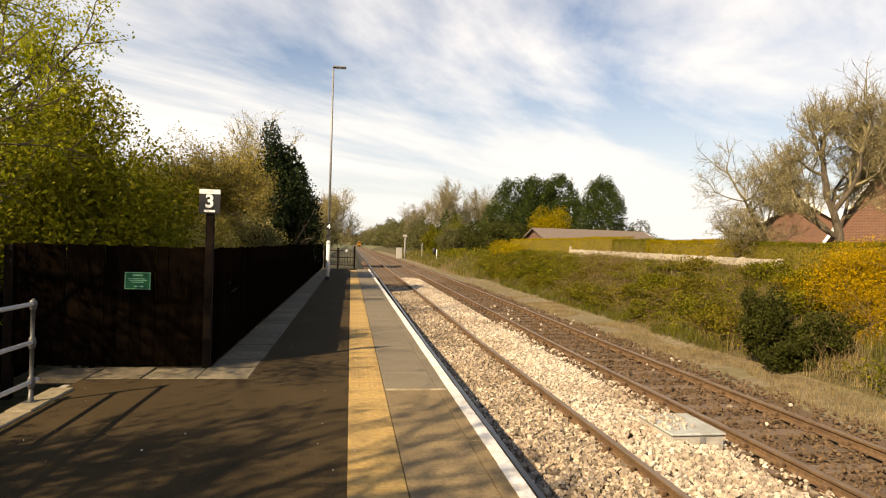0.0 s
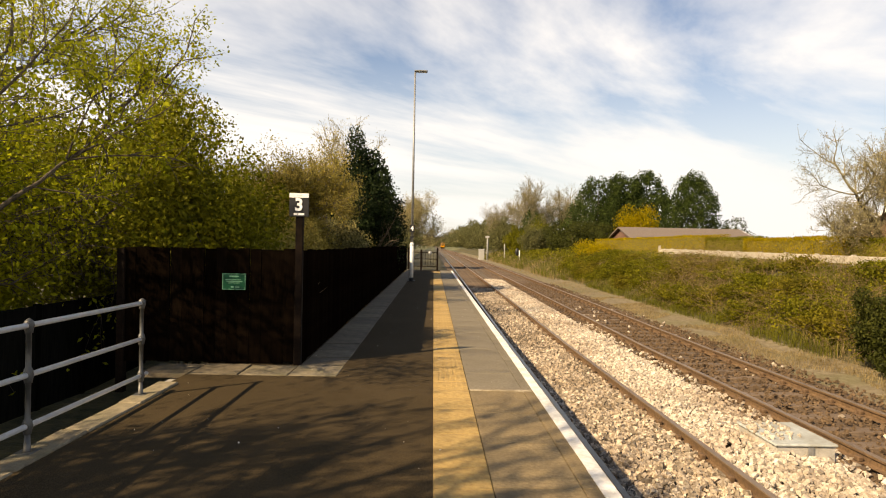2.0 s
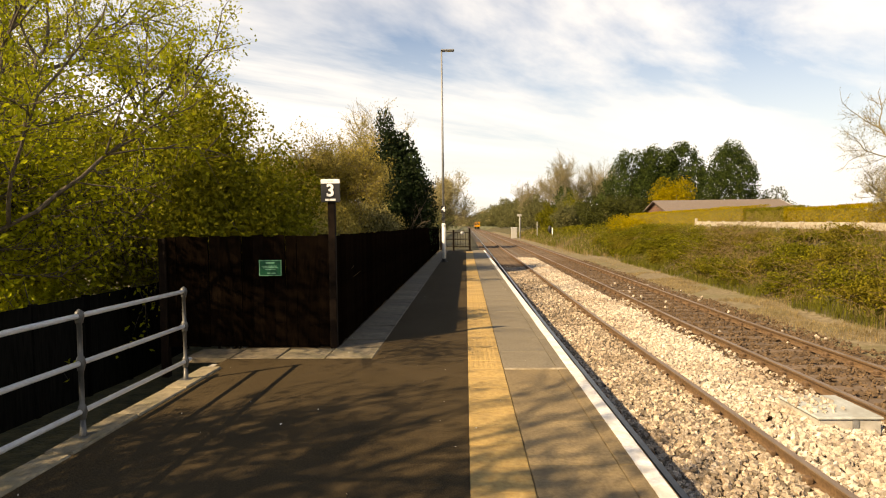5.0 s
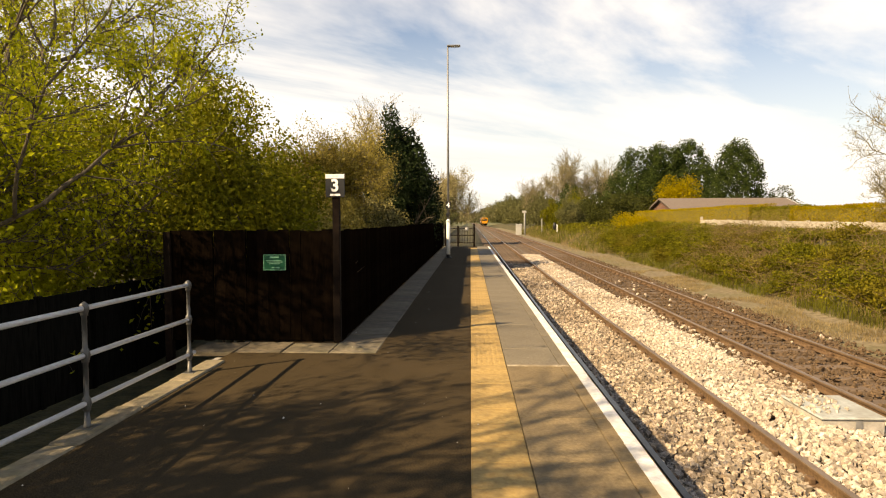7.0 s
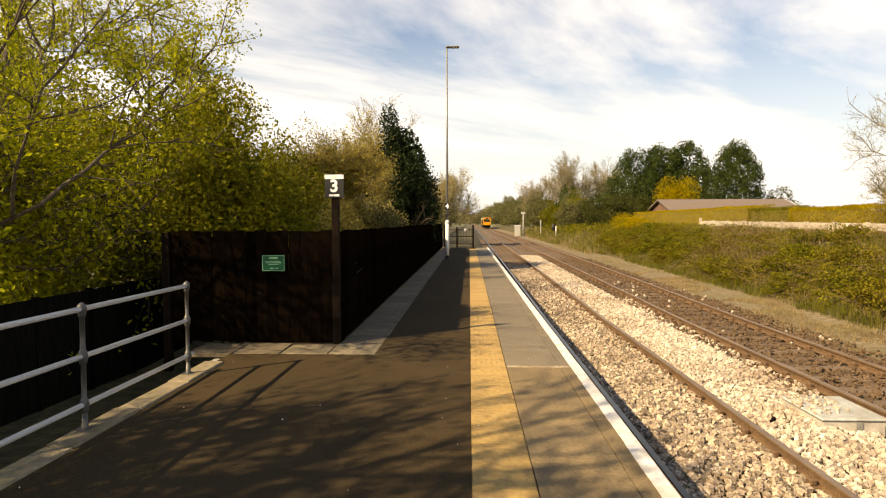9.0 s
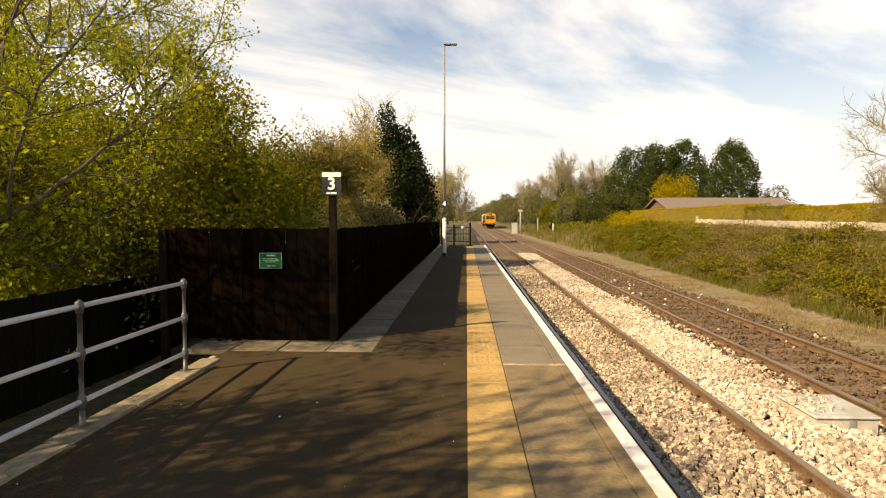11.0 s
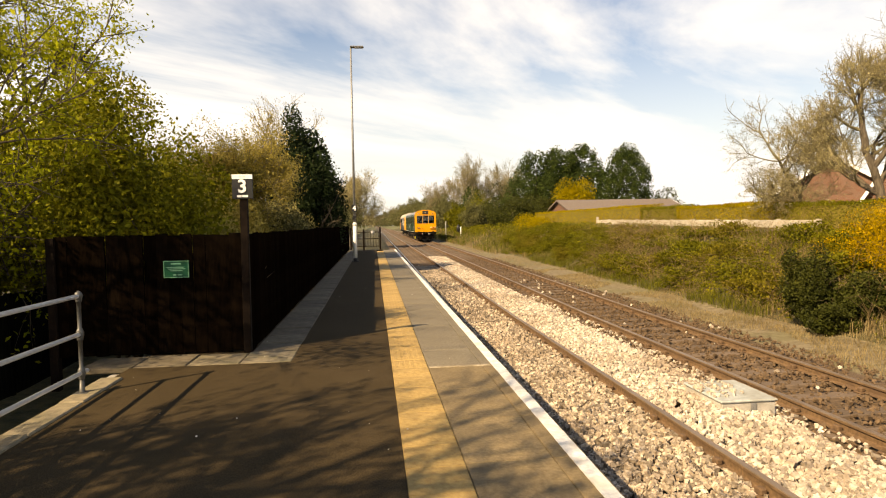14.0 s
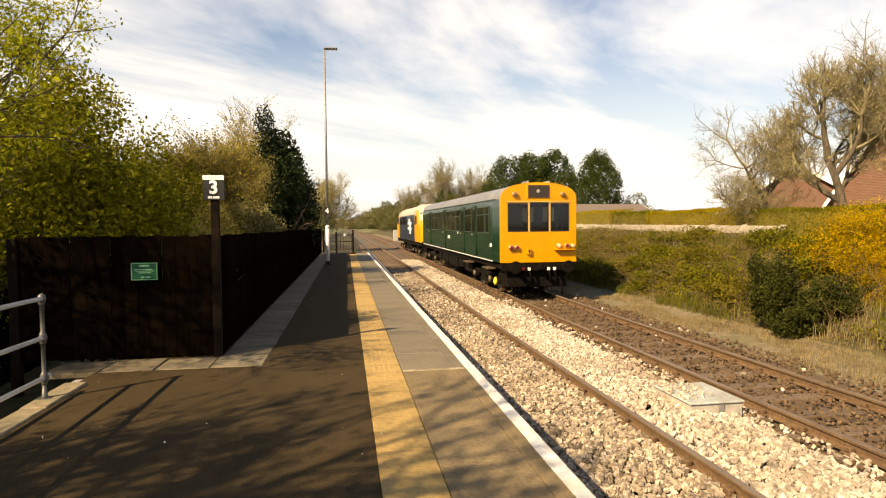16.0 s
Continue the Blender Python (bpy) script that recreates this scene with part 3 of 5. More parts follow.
def build_ballast():
    r = np.random.RandomState(21)

    def spots(x0, x1, y0, y1, per, heap=0.0, base=-0.135):
        n = int((x1 - x0) * (y1 - y0) * per)
        x, y = r.uniform(x0, x1, n), r.uniform(y0, y1, n)
        up = np.array([rise(t) for t in y])
        k = np.clip((x - x0) / (x1 - x0), 0, 1)
        z = RAIL + base + up + heap * np.sin(np.pi * k) + r.uniform(-0.03, 0.025, n)
        return np.stack([x, y, z], 1)

    keep = lambda s: s[np.all([np.abs(s[:, 0] - x) > 0.065 for x in RAILS], 0)]
    brown = np.concatenate([spots(1.25, 3.3, -10, 2.5, 160), spots(1.25, 3.30, 2.5, 16, 620, 0.0), spots(1.25, 3.3, 16, 34, 240)])
    scatter_stones("track_ballast", keep(brown), 0.027, M["track_stone"], "brown-grey broken ballast between near rails", 4)
    pale = np.concatenate([spots(3.3, 4.75, -10, 2.5, 160, 0.07), spots(3.30, 4.75, 2.5, 18, 620, 0.07), spots(3.3, 4.7, 18, 42, 300, 0.06), spots(4.7, 5.15, 2.5, 20, 130, -0.02)])
    scatter_stones("pale_ballast", keep(pale), 0.027, M["stone"], "pale broken limestone ballast heaped between the tracks", 3)
    old = np.concatenate([spots(4.6, 7.9, 4.0, 20, 110, 0.0, -0.15), spots(4.7, 7.7, 20, 40, 50, 0.0, -0.15)])
    scatter_stones("brown_ballast", keep(old), 0.022, M["old_stone"], "dusty brown ballast around the far track", 5)
    lone = np.concatenate([spots(5.2, 7.9, 4.0, 25, 1.0, 0.0, -0.13)])
    scatter_stones("stray_stones", keep(lone), 0.034, M["stone"], "stray pale stones on the far track bed", 6)


build_ballast()


M["pale_lid"] = material("cool pale concrete lid", ((0.30, 0.32, 0.30), (0.42, 0.44, 0.42)), 14, 0.9, bump=0.3, stain=(0.24, 0.23, 0.19), stain_scale=3)


def build_track_box():
    root = empty("cable_box", pose(4.50, 7.80, RAIL - 0.085), label="pale concrete cable box lid bedded in ballast", category="cable box")
    part("body", box_bm(-0.36, -0.46, -0.1, 0.36, 0.46, 0.11, bevel=0.01), M["concrete"], root)
    part("lid", box_bm(-0.385, -0.48, 0.11, 0.385, 0.48, 0.145, bevel=0.012), M["pale_lid"], root)
    r = np.random.RandomState(8)
    sp = np.stack([r.uniform(-0.38, 0.12, 70), r.uniform(-0.30, 0.50, 70), np.full(70, 0.155)], 1) + np.array([4.5, 7.8, RAIL - 0.085])
    scatter_stones("loose_stones", sp, 0.022, M["stone"], "loose stones lying on the box lid", 9)
    part("strap", box_bm(0.02, -0.475, -0.05, 0.09, -0.462, 0.105), M["lamp_grey"], root)


build_track_box()


# ---------------------------------------------------------------- train
M["coach_green"] = material("dark green coach paint", ((0.002, 0.022, 0.008), (0.005, 0.032, 0.012)), 3, 0.22, bump=0.03, bump_scale=4, stain=(0.006, 0.024, 0.013), stain_scale=1.5)
M["warning_yellow"] = material("warning yellow paint", ((0.58, 0.245, 0.002), (0.66, 0.285, 0.003)), 3, 0.38, bump=0.03, bump_scale=4)
M["roof_grey"] = material("grey coach roof", ((0.15, 0.155, 0.17), (0.22, 0.225, 0.24)), 2.5, 0.6, bump=0.1, stain=(0.12, 0.12, 0.13), stain_scale=0.8)
M["loco_blue"] = material("dark blue locomotive paint", ((0.006, 0.012, 0.024), (0.010, 0.019, 0.036)), 3, 0.4, bump=0.04)
M["loco_roof"] = material("pale dusty locomotive roof", ((0.32, 0.29, 0.23), (0.44, 0.40, 0.33)), 2.5, 0.7, bump=0.1)
# Near-black base colour also carries the shade below the train.
M["under"] = material("grimy underframe with shade in the colour", ((0.003, 0.0026, 0.0022), (0.010, 0.008, 0.006)), 8, 0.9, bump=0.3, spec=0.08)
M["wheel_steel"] = material("brown worn wheel steel", ((0.10, 0.07, 0.045), (0.20, 0.15, 0.10)), 8, 0.55, metal=0.5, bump=0.1)
M["chrome"] = plain("bright lamp rim", (0.55, 0.46, 0.32), 0.3, metal=0.9)
M["red_lens"] = plain("red lamp glass", (0.16, 0.012, 0.010), 0.15)
M["cream"] = plain("cream window bar paint", (0.52, 0.33, 0.11), 0.45)
M["cab_dark"] = plain("dark cab interior", (0.03, 0.022, 0.018), 0.8)
M["seat"] = plain("dusty interior partition", (0.30, 0.28, 0.22), 0.8)


def glass_material():
    m = bpy.data.materials.new("window glass")
    m.use_nodes = True
    b = m.node_tree.nodes["Principled BSDF"]
    b.inputs["Base Color"].default_value = (0.75, 0.80, 0.78, 1)
    b.inputs["Roughness"].default_value = 0.03
    b.inputs["Transmission Weight"].default_value = 1.0
    b.inputs["IOR"].default_value = 1.35
    return m


M["glass"] = glass_material()
M["lit_lamp"] = bpy.data.materials.new("lit headlamp")
M["lit_lamp"].use_nodes = True
M["lit_lamp"].node_tree.nodes["Principled BSDF"].inputs["Emission Color"].default_value = (1, 0.85, 0.6, 1)
M["lit_lamp"].node_tree.nodes["Principled BSDF"].inputs["Emission Strength"].default_value = 0.15
M["lit_lamp"].node_tree.nodes["Principled BSDF"].inputs["Base Color"].default_value = (0.55, 0.36, 0.12, 1)
M["amber_lens"] = plain("brown tinted lamp glass", (0.20, 0.09, 0.03), 0.15)


def body_section(w, floor, eave, top, n=9):
    """Half-open outline from the lower near side over the roof to the lower far side."""
    pts = [(-w / 2 + 0.02, floor), (-w / 2, floor + 0.35), (-w / 2, eave - 0.25), (-w / 2 + 0.03, eave)]
    for i in range(1, n):
        a = math.pi * (1 - i / n)
        pts.append(((w / 2 - 0.03) * math.cos(a), eave + (top - eave) * math.sin(a) ** 0.75))
    pts += [(w / 2 - 0.03, eave), (w / 2, eave - 0.25), (w / 2, floor + 0.35), (w / 2 - 0.02, floor)]
    return pts


def loft(bm, sections, mats):
    """Sections: list of (y, points). mats: per face along the outline."""
    rings = [[bm.verts.new((x, y, z)) for x, z in pts] for y, pts in sections]
    for r0, r1 in zip(rings, rings[1:]):
        for i in range(len(r0) - 1):
            f = bm.faces.new((r0[i], r0[i + 1], r1[i + 1], r1[i]))
            f.material_index = mats(i, len(r0) - 1)
            f.smooth = mats(i, len(r0) - 1) == 1
    return rings


def wheelset(root, y, r=0.46, half=0.75):
    ob = empty("wheelset", pose(0, y, r))
    ob.parent = root
    for s in (-1, 1):
        prof = [(0.08, -0.06), (0.2, -0.05), (r - 0.08, -0.04), (r - 0.07, -0.065), (r, -0.065), (r, 0.05), (r + 0.025, 0.065), (r - 0.07, 0.07), (0.1, 0.06)]
        part("wheel", lathe(bmesh.new(), [(a, b * -s) for a, b in prof], (s * half, 0, 0), "X", 24), M["wheel_steel"], ob)
    part("axle", tube_bm((-half, 0, 0), (half, 0, 0), 0.07, n=10), M["under"], ob)
    return ob


def bogie(root, y, wheels, r=0.46):
    ob = empty("bogie", pose(0, y, 0))
    ob.parent = root
    lo, hi = min(wheels), max(wheels)
    for s in (-1, 1):
        bm = bmesh.new()
        box(bm, s * 1.02 - 0.05, lo - 0.55, 0.48, s * 1.02 + 0.05, hi + 0.55, 0.66, bevel=0.03)
        for w in wheels:
            box(bm, s * 1.05 - 0.09, w - 0.16, 0.34, s * 1.05 + 0.09, w + 0.16, 0.62, bevel=0.03)
            for d in (-0.3, 0.3):
                tube(bm, (s * 1.05, w + d, 0.40), (s * 1.05, w + d, 0.62), 0.07, n=8)
        box(bm, s * 1.04 - 0.07, (lo + hi) / 2 - 0.5, 0.28, s * 1.04 + 0.07, (lo + hi) / 2 + 0.5, 0.42, bevel=0.03)
        part("side_frame", bm, M["under"], ob)
        for w in wheels:
            part("axle_box", lathe(bmesh.new(), [(0.10, 0), (0.12, 0.02 * s), (0.12, 0.08 * s), (0.05, 0.10 * s)], (s * 1.12, w, 0.46), "X", 12), M["wheel_steel"], ob)
    part("bolster", box_bm(-1.0, (lo + hi) / 2 - 0.3, 0.5, 1.0, (lo + hi) / 2 + 0.3, 0.8), M["under"], ob)
    for w in wheels:
        e = wheelset(ob, w, r)
    return ob


def buffer(root, x, y, z, s):
    ob = part("buffer", lathe(bmesh.new(), [(0.10, 0), (0.10, 0.18 * s), (0.075, 0.19 * s), (0.07, 0.42 * s), (0.20, 0.45 * s), (0.21, 0.48 * s), (0.18, 0.50 * s)], (x, y, z), "Y", 18), M["under"], root)
    return ob


def window_hole_panel(bm, x0, x1, z0, z1, y, holes, depth):
    """Upright panel facing -y with square-cornered openings that go through it."""
    xs = sorted({x0, x1, *[h[0] for h in holes], *[h[1] for h in holes]})
    zs = sorted({z0, z1, *[h[2] for h in holes], *[h[3] for h in holes]})
    for xa, xb in zip(xs, xs[1:]):
        for za, zb in zip(zs, zs[1:]):
            cx, cz = (xa + xb) / 2, (za + zb) / 2
            if any(h[0] < cx < h[1] and h[2] < cz < h[3] for h in holes):
                continue
            box(bm, xa, y, za, xb, y + depth, zb)
    bmesh.ops.remove_doubles(bm, verts=bm.verts, dist=0.0005)
    return bm


def build_railcar():
    L, W, FLOOR, EAVE, TOP = 19.7, 2.62, 1.14, 3.18, 3.69
    root = empty("railcar", label="vintage green single-car diesel railcar with yellow front", category="train")
    sec = body_section(W, FLOOR, EAVE, TOP)
    front = [(x * 0.955, z) for x, z in sec]

    bm = bmesh.new()
    roof = lambda i, n: 1 if 3 <= i <= n - 4 else 0
    loft(bm, [(0.02, front), (0.9, sec), (L - 0.2, sec), (L, front)], roof)
    b = bm
    rear = [b.verts.new((x, L, z)) for x, z in front]
    b.faces.new(rear)
    part("body", bm, [M["coach_green"], M["roof_grey"]], root)
    # yellow front: panel with its three windows and the destination box
    wf = 2.50
    px0, px1 = -wf / 2, wf / 2
    WZ0, WZ1 = 2.13, 3.04
    holes = [(-1.03, -0.36, WZ0, WZ1), (-0.29, 0.33, WZ0, WZ1 + 0.04), (0.40, 1.02, WZ0, WZ1), (-0.36, 0.36, 3.24, 3.66)]
    bm = bmesh.new()
    window_hole_panel(bm, px0, px1, FLOOR, EAVE - 0.02, -0.03, [h for h in holes if h[2] < 3], 0.06)
    part("cab_front", bm, M["warning_yellow"], root, "bright yellow cab front")
    bm = bmesh.new()
    # domed top of the front, round the destination box
    cols = [px0 + wf * i / 24 for i in range(25)]
    for xa, xb in zip(cols, cols[1:]):
        c = (xa + xb) / 2
        if abs(c) < 0.34:
            zt = lambda q: EAVE + (TOP - EAVE + 0.02) * math.sqrt(max(0, 1 - (q / 1.27) ** 2)) ** 0.75
            pairs = ((EAVE - 0.02, 3.20), (3.62, None))
        else:
            zt = lambda q: EAVE + (TOP - EAVE + 0.02) * math.sqrt(max(0, 1 - (q / 1.27) ** 2)) ** 0.75
            pairs = ((EAVE - 0.02, None),)
        for za, zb in pairs:
            ta, tb = (zb, zb) if zb else (zt(xa), zt(xb))
            v = [bm.verts.new(p) for p in ((xa, -0.03, za), (xb, -0.03, za), (xb, -0.03, tb), (xa, -0.03, ta), (xa, 0.05, za), (xb, 0.05, za), (xb, 0.05, tb), (xa, 0.05, ta))]
            for f in ((0, 1, 2, 3), (3, 2, 6, 7), (0, 4, 5, 1), (1, 5, 6, 2), (0, 3, 7, 4)):
                bm.faces.new([v[i] for i in f])
    bmesh.ops.remove_doubles(bm, verts=bm.verts, dist=0.0005)
    part("cab_dome", bm, M["warning_yellow"], root)
    # yellow returns round the corner
    for s in (-1, 1):
        x = s * (wf / 2)
        part("corner_panel", box_bm(min(x, x + s * 0.015), -0.03, FLOOR, max(x, x + s * 0.015), 0.10, EAVE + 0.02, bevel=0.004), M["warning_yellow"], root)
    for x0, x1, z0, z1 in holes[:3]:
        w = part("windscreen", box_bm(x0 + 0.02, 0.0, z0 + 0.02, x1 - 0.02, 0.008, z1 - 0.02), M["glass"], root, "dark windscreen pane")
        for a, c, d, e in ((x0, x0 + 0.025, z0, z1), (x1 - 0.025, x1, z0, z1), (x0, x1, z0, z0 + 0.025), (x0, x1, z1 - 0.025, z1)):
            part("rubber_seal", box_bm(a, -0.036, d, c, -0.005, e), M["black"], w)
    for x in (-0.325, 0.365):
        part("window_bar", box_bm(x - 0.028, -0.05, WZ0 - 0.02, x + 0.028, -0.028, WZ1 + 0.06, bevel=0.006), M["cream"], root)
    part("window_ledge", box_bm(-1.08, -0.055, WZ1 + 0.03, 1.08, -0.028, WZ1 + 0.065, bevel=0.006), M["cream"], root)
    box_ = part("destination_box", box_bm(-0.42, -0.05, 3.17, 0.42, 0.3, 3.68, bevel=0.03), M["warning_yellow"], root)
    part("blind_glass", box_bm(-0.36, -0.056, 3.21, 0.36, -0.048, 3.62, bevel=0.004), M["cab_dark"], box_, "dark destination blind behind glass")
    part("blind_lamp", lathe(bmesh.new(), [(0.06, 0), (0.06, -0.012), (0.03, -0.02)], (-0.02, -0.058, 3.42), "Y", 14), M["seat"], box_)
    # cab interior seen through the glass
    part("cab_back", box_bm(-1.2, 1.5, FLOOR, 1.2, 1.54, EAVE), M["cab_dark"], root)
    part("cab_desk", box_bm(-1.15, 0.12, 1.9, 1.15, 0.5, 2.2, bevel=0.03), M["cab_dark"], root)
    part("cab_floor", box_bm(-1.2, 0.05, FLOOR - 0.02, 1.2, 1.5, FLOOR + 0.04), M["cab_dark"], root)
    part("cab_ceiling", box_bm(-1.2, 0.06, EAVE + 0.05, 1.2, 1.5, EAVE + 0.09), M["seat"], root)
    for x in (-0.12, 0.62):
        part("partition_window", box_bm(x, 1.44, 2.45, x + 0.40, 1.49, 2.95), M["seat"], root)
    # lamps
    def lamp(x, z, mat, r=0.085, y=-0.03):
        ob = part("marker_lamp", lathe(bmesh.new(), [(r, 0), (r, -0.07), (r * 0.8, -0.085)], (x, y, z), "Y", 18), M["chrome"], root)
        part("lens", lathe(bmesh.new(), [(r * 0.78, -0.08), (r * 0.7, -0.10), (r * 0.3, -0.11)], (x, y, z), "Y", 16), mat, ob)
    lamp(-0.93, 1.62, M["red_lens"], 0.085)
    lamp(-0.74, 1.62, M["red_lens"], 0.08)
    lamp(0.66, 1.67, M["lit_lamp"], 0.085)
    lamp(0.93, 1.66, M["red_lens"], 0.08)
    lamp(1.12, 1.66, M["lit_lamp"], 0.07)
    lamp(-0.80, 3.32, M["amber_lens"], 0.09)
    lamp(0.80, 3.32, M["amber_lens"], 0.08)
    part("lamp_shelf", box_bm(0.50, -0.20, 1.53, 1.18, -0.03, 1.56, bevel=0.004), M["warning_yellow"], root)
    part("lamp_iron", box_bm(-0.42, -0.12, 1.40, -0.28, -0.03, 1.60, bevel=0.01), M["warning_yellow"], root)
    part("lamp_iron_pin", box_bm(-0.37, -0.14, 1.47, -0.33, -0.11, 1.56), M["black"], root)
    for x in (-0.60, 0.10, 0.72):
        part("wiper", tube_bm((x, -0.055, 2.14), (x + 0.12, -0.06, 2.50), 0.010, n=6), M["black"], root)
    part("buffer_beam", box_bm(-1.22, -0.02, 0.86, 1.22, 0.12, FLOOR, bevel=0.01), M["under"], root)
    # Added dark block behind the beam stands for the black shade there.
    part("drag_box", box_bm(-1.0, 0.15, 0.32, 1.0, 1.5, 0.95, bevel=0.03), M["under"], root)
    for s in (-1, 1):
        buffer(root, s * 0.87, 0.10, 1.00, -1)
    part("coupling_hook", box_bm(-0.05, -0.32, 0.92, 0.05, 0.0, 1.06, bevel=0.02), M["under"], root)
    for x, c in ((-0.55, "red_lens"), (-0.35, "pale_grey"), (0.30, "pale_grey"), (0.5, "pale_grey")):
        part("brake_hose", tube_bm((x, -0.10, 1.0), (x + 0.05, -0.16, 0.55), 0.028, n=8), M["under"], root)
        part("hose_cock", box_bm(x - 0.04, -0.16, 0.88, x + 0.04, -0.08, 0.98, bevel=0.01), M[c], root)
    for s in (-1, 1):
        part("guard_iron", tube_bm((s * 0.86, 0.35, 0.75), (s * 0.84, 0.12, 0.12), 0.03, n=6), M["under"], root)
    # lining and side details, the side towards the platform
    xs = -W / 2
    part("waist_line", box_bm(xs - 0.006, 0.95, FLOOR - 0.01, xs + 0.02, L - 0.3, FLOOR + 0.015), M["pale_grey"], root, "thin pale line along the sill")
    y = 1.35
    spec = [("w", 0.55), ("w", 1.25), ("d", 0.7), ("w", 1.3), ("d", 0.75), ("w", 0.9), ("w", 1.3), ("w", 1.3), ("d", 0.7), ("w", 1.3), ("w", 1.3), ("w", 1.3), ("d", 0.7), ("w", 1.2)]
    for kind, w in spec:
        if y + w > L - 0.5:
            break
        for s in (-1, 1):
            side = s * W / 2
            out = lambda d: (min(side, side + s * d), max(side, side + s * d))
            if kind == "w":
                a, b2 = out(0.012)
                wn = part("side_window", box_bm(a, y, 2.08, b2, y + w, 2.98, bevel=0.004), M["dark_glass"], root, "dark passenger window")
                a, b2 = out(0.02)
                for ya, yb, za, zb in ((y, y + w, 2.06, 2.09), (y, y + w, 2.97, 3.0), (y - 0.012, y + 0.012, 2.06, 3.0), (y + w - 0.012, y + w + 0.012, 2.06, 3.0), (y, y + w, 2.70, 2.72)):
                    part("window_bead", box_bm(a, ya, za, b2, yb, zb), M["galv_dull"], wn)
            else:
                a, b2 = out(0.022)
                dr = part("door", box_bm(a, y, FLOOR + 0.06, b2, y + w, 3.08, bevel=0.006), M["coach_green"], root)
                a, b2 = out(0.03)
                part("door_window", box_bm(a, y + 0.12, 2.12, b2, y + w - 0.12, 2.92), M["dark_glass"], dr)
                a, b2 = out(0.06)
                part("door_handle", box_bm(a, y + w - 0.10, 1.95, b2, y + w - 0.05, 2.02), M["chrome"], dr)
        y += w + 0.16
    for yy, z, w, h in ((1.0, 1.62, 0.24, 0.12), (9.4, 1.70, 0.5, 0.14), (7.2, 1.95, 0.18, 0.14)):
        part("side_marking", box_bm(xs - 0.012, yy, z, xs + 0.01, yy + w, z + h), M["pale_grey"], root, "small pale printed panel, unreadable")
    # roof fittings
    for i in range(9):
        part("roof_vent", lathe(bmesh.new(), [(0.09, 0), (0.10, 0.04), (0.07, 0.09), (0.02, 0.10)], (0.0, 1.8 + 2.0 * i, TOP - 0.01), "Z", 14), M["roof_grey"], root)
        part("roof_rib", box_bm(-0.9, 1.0 + 2.0 * i, TOP - 0.16, 0.9, 1.03 + 2.0 * i, TOP - 0.13), M["roof_grey"], root)
    for s in (-1, 1):
        for yy in (0.15, 0.5):
            part("horn", tube_bm((s * 0.35, yy - 0.1, TOP + 0.03), (s * 0.35, yy + 0.2, TOP + 0.03), 0.05, 0.02, n=10), M["chrome"], root)
        part("gutter", box_bm(s * 1.29 - 0.02, 0.6, EAVE - 0.01, s * 1.29 + 0.02, L - 0.3, EAVE + 0.025), M["coach_green"], root)
    # underframe
    part("solebar", box_bm(-1.18, 0.3, 0.92, 1.18, L - 0.3, FLOOR), M["under"], root)
    for y0, y1, z0, s in ((4.9, 6.6, 0.42, -1), (7.0, 8.0, 0.50, -1), (8.4, 10.6, 0.38, -1), (11.0, 12.6, 0.45, -1), (13.0, 13.9, 0.5, -1), (5.5, 8.5, 0.42, 1), (9.5, 13.0, 0.42, 1)):
        part("equipment_case", box_bm(s * 0.75 - 0.40, y0, z0, s * 0.75 + 0.40, y1, 0.95, bevel=0.04), M["under"], root)
    part("fuel_tank", tube_bm((-0.85, 10.7, 0.62), (-0.85, 12.9, 0.62), 0.26, n=16), M["under"], root)
    bogie(root, 3.2, (-1.3, 1.3))
    bogie(root, L - 3.2, (-1.3, 1.3))
    for yy in (1.15, 4.6):
        part("step_board", box_bm(-1.42, yy, 0.86, -1.15, yy + 0.9, 0.90), M["wheel_steel"], root)
    part("axle_lamp", lathe(bmesh.new(), [(0.13, 0), (0.15, -0.05), (0.08, -0.09)], (-1.14, 1.05, 0.46), "X", 14), M["lens_yellow"], root, "yellow axle end cover")
    return root


M["dark_glass"] = plain("dark reflecting window glass", (0.006, 0.008, 0.006), 0.06, bump=0, spec=0.6)
M["galv_dull"] = plain("dull window bead", (0.05, 0.075, 0.06), 0.4, metal=0.4)
M["lens_yellow"] = plain("yellow axle cover", (0.62, 0.55, 0.06), 0.5)


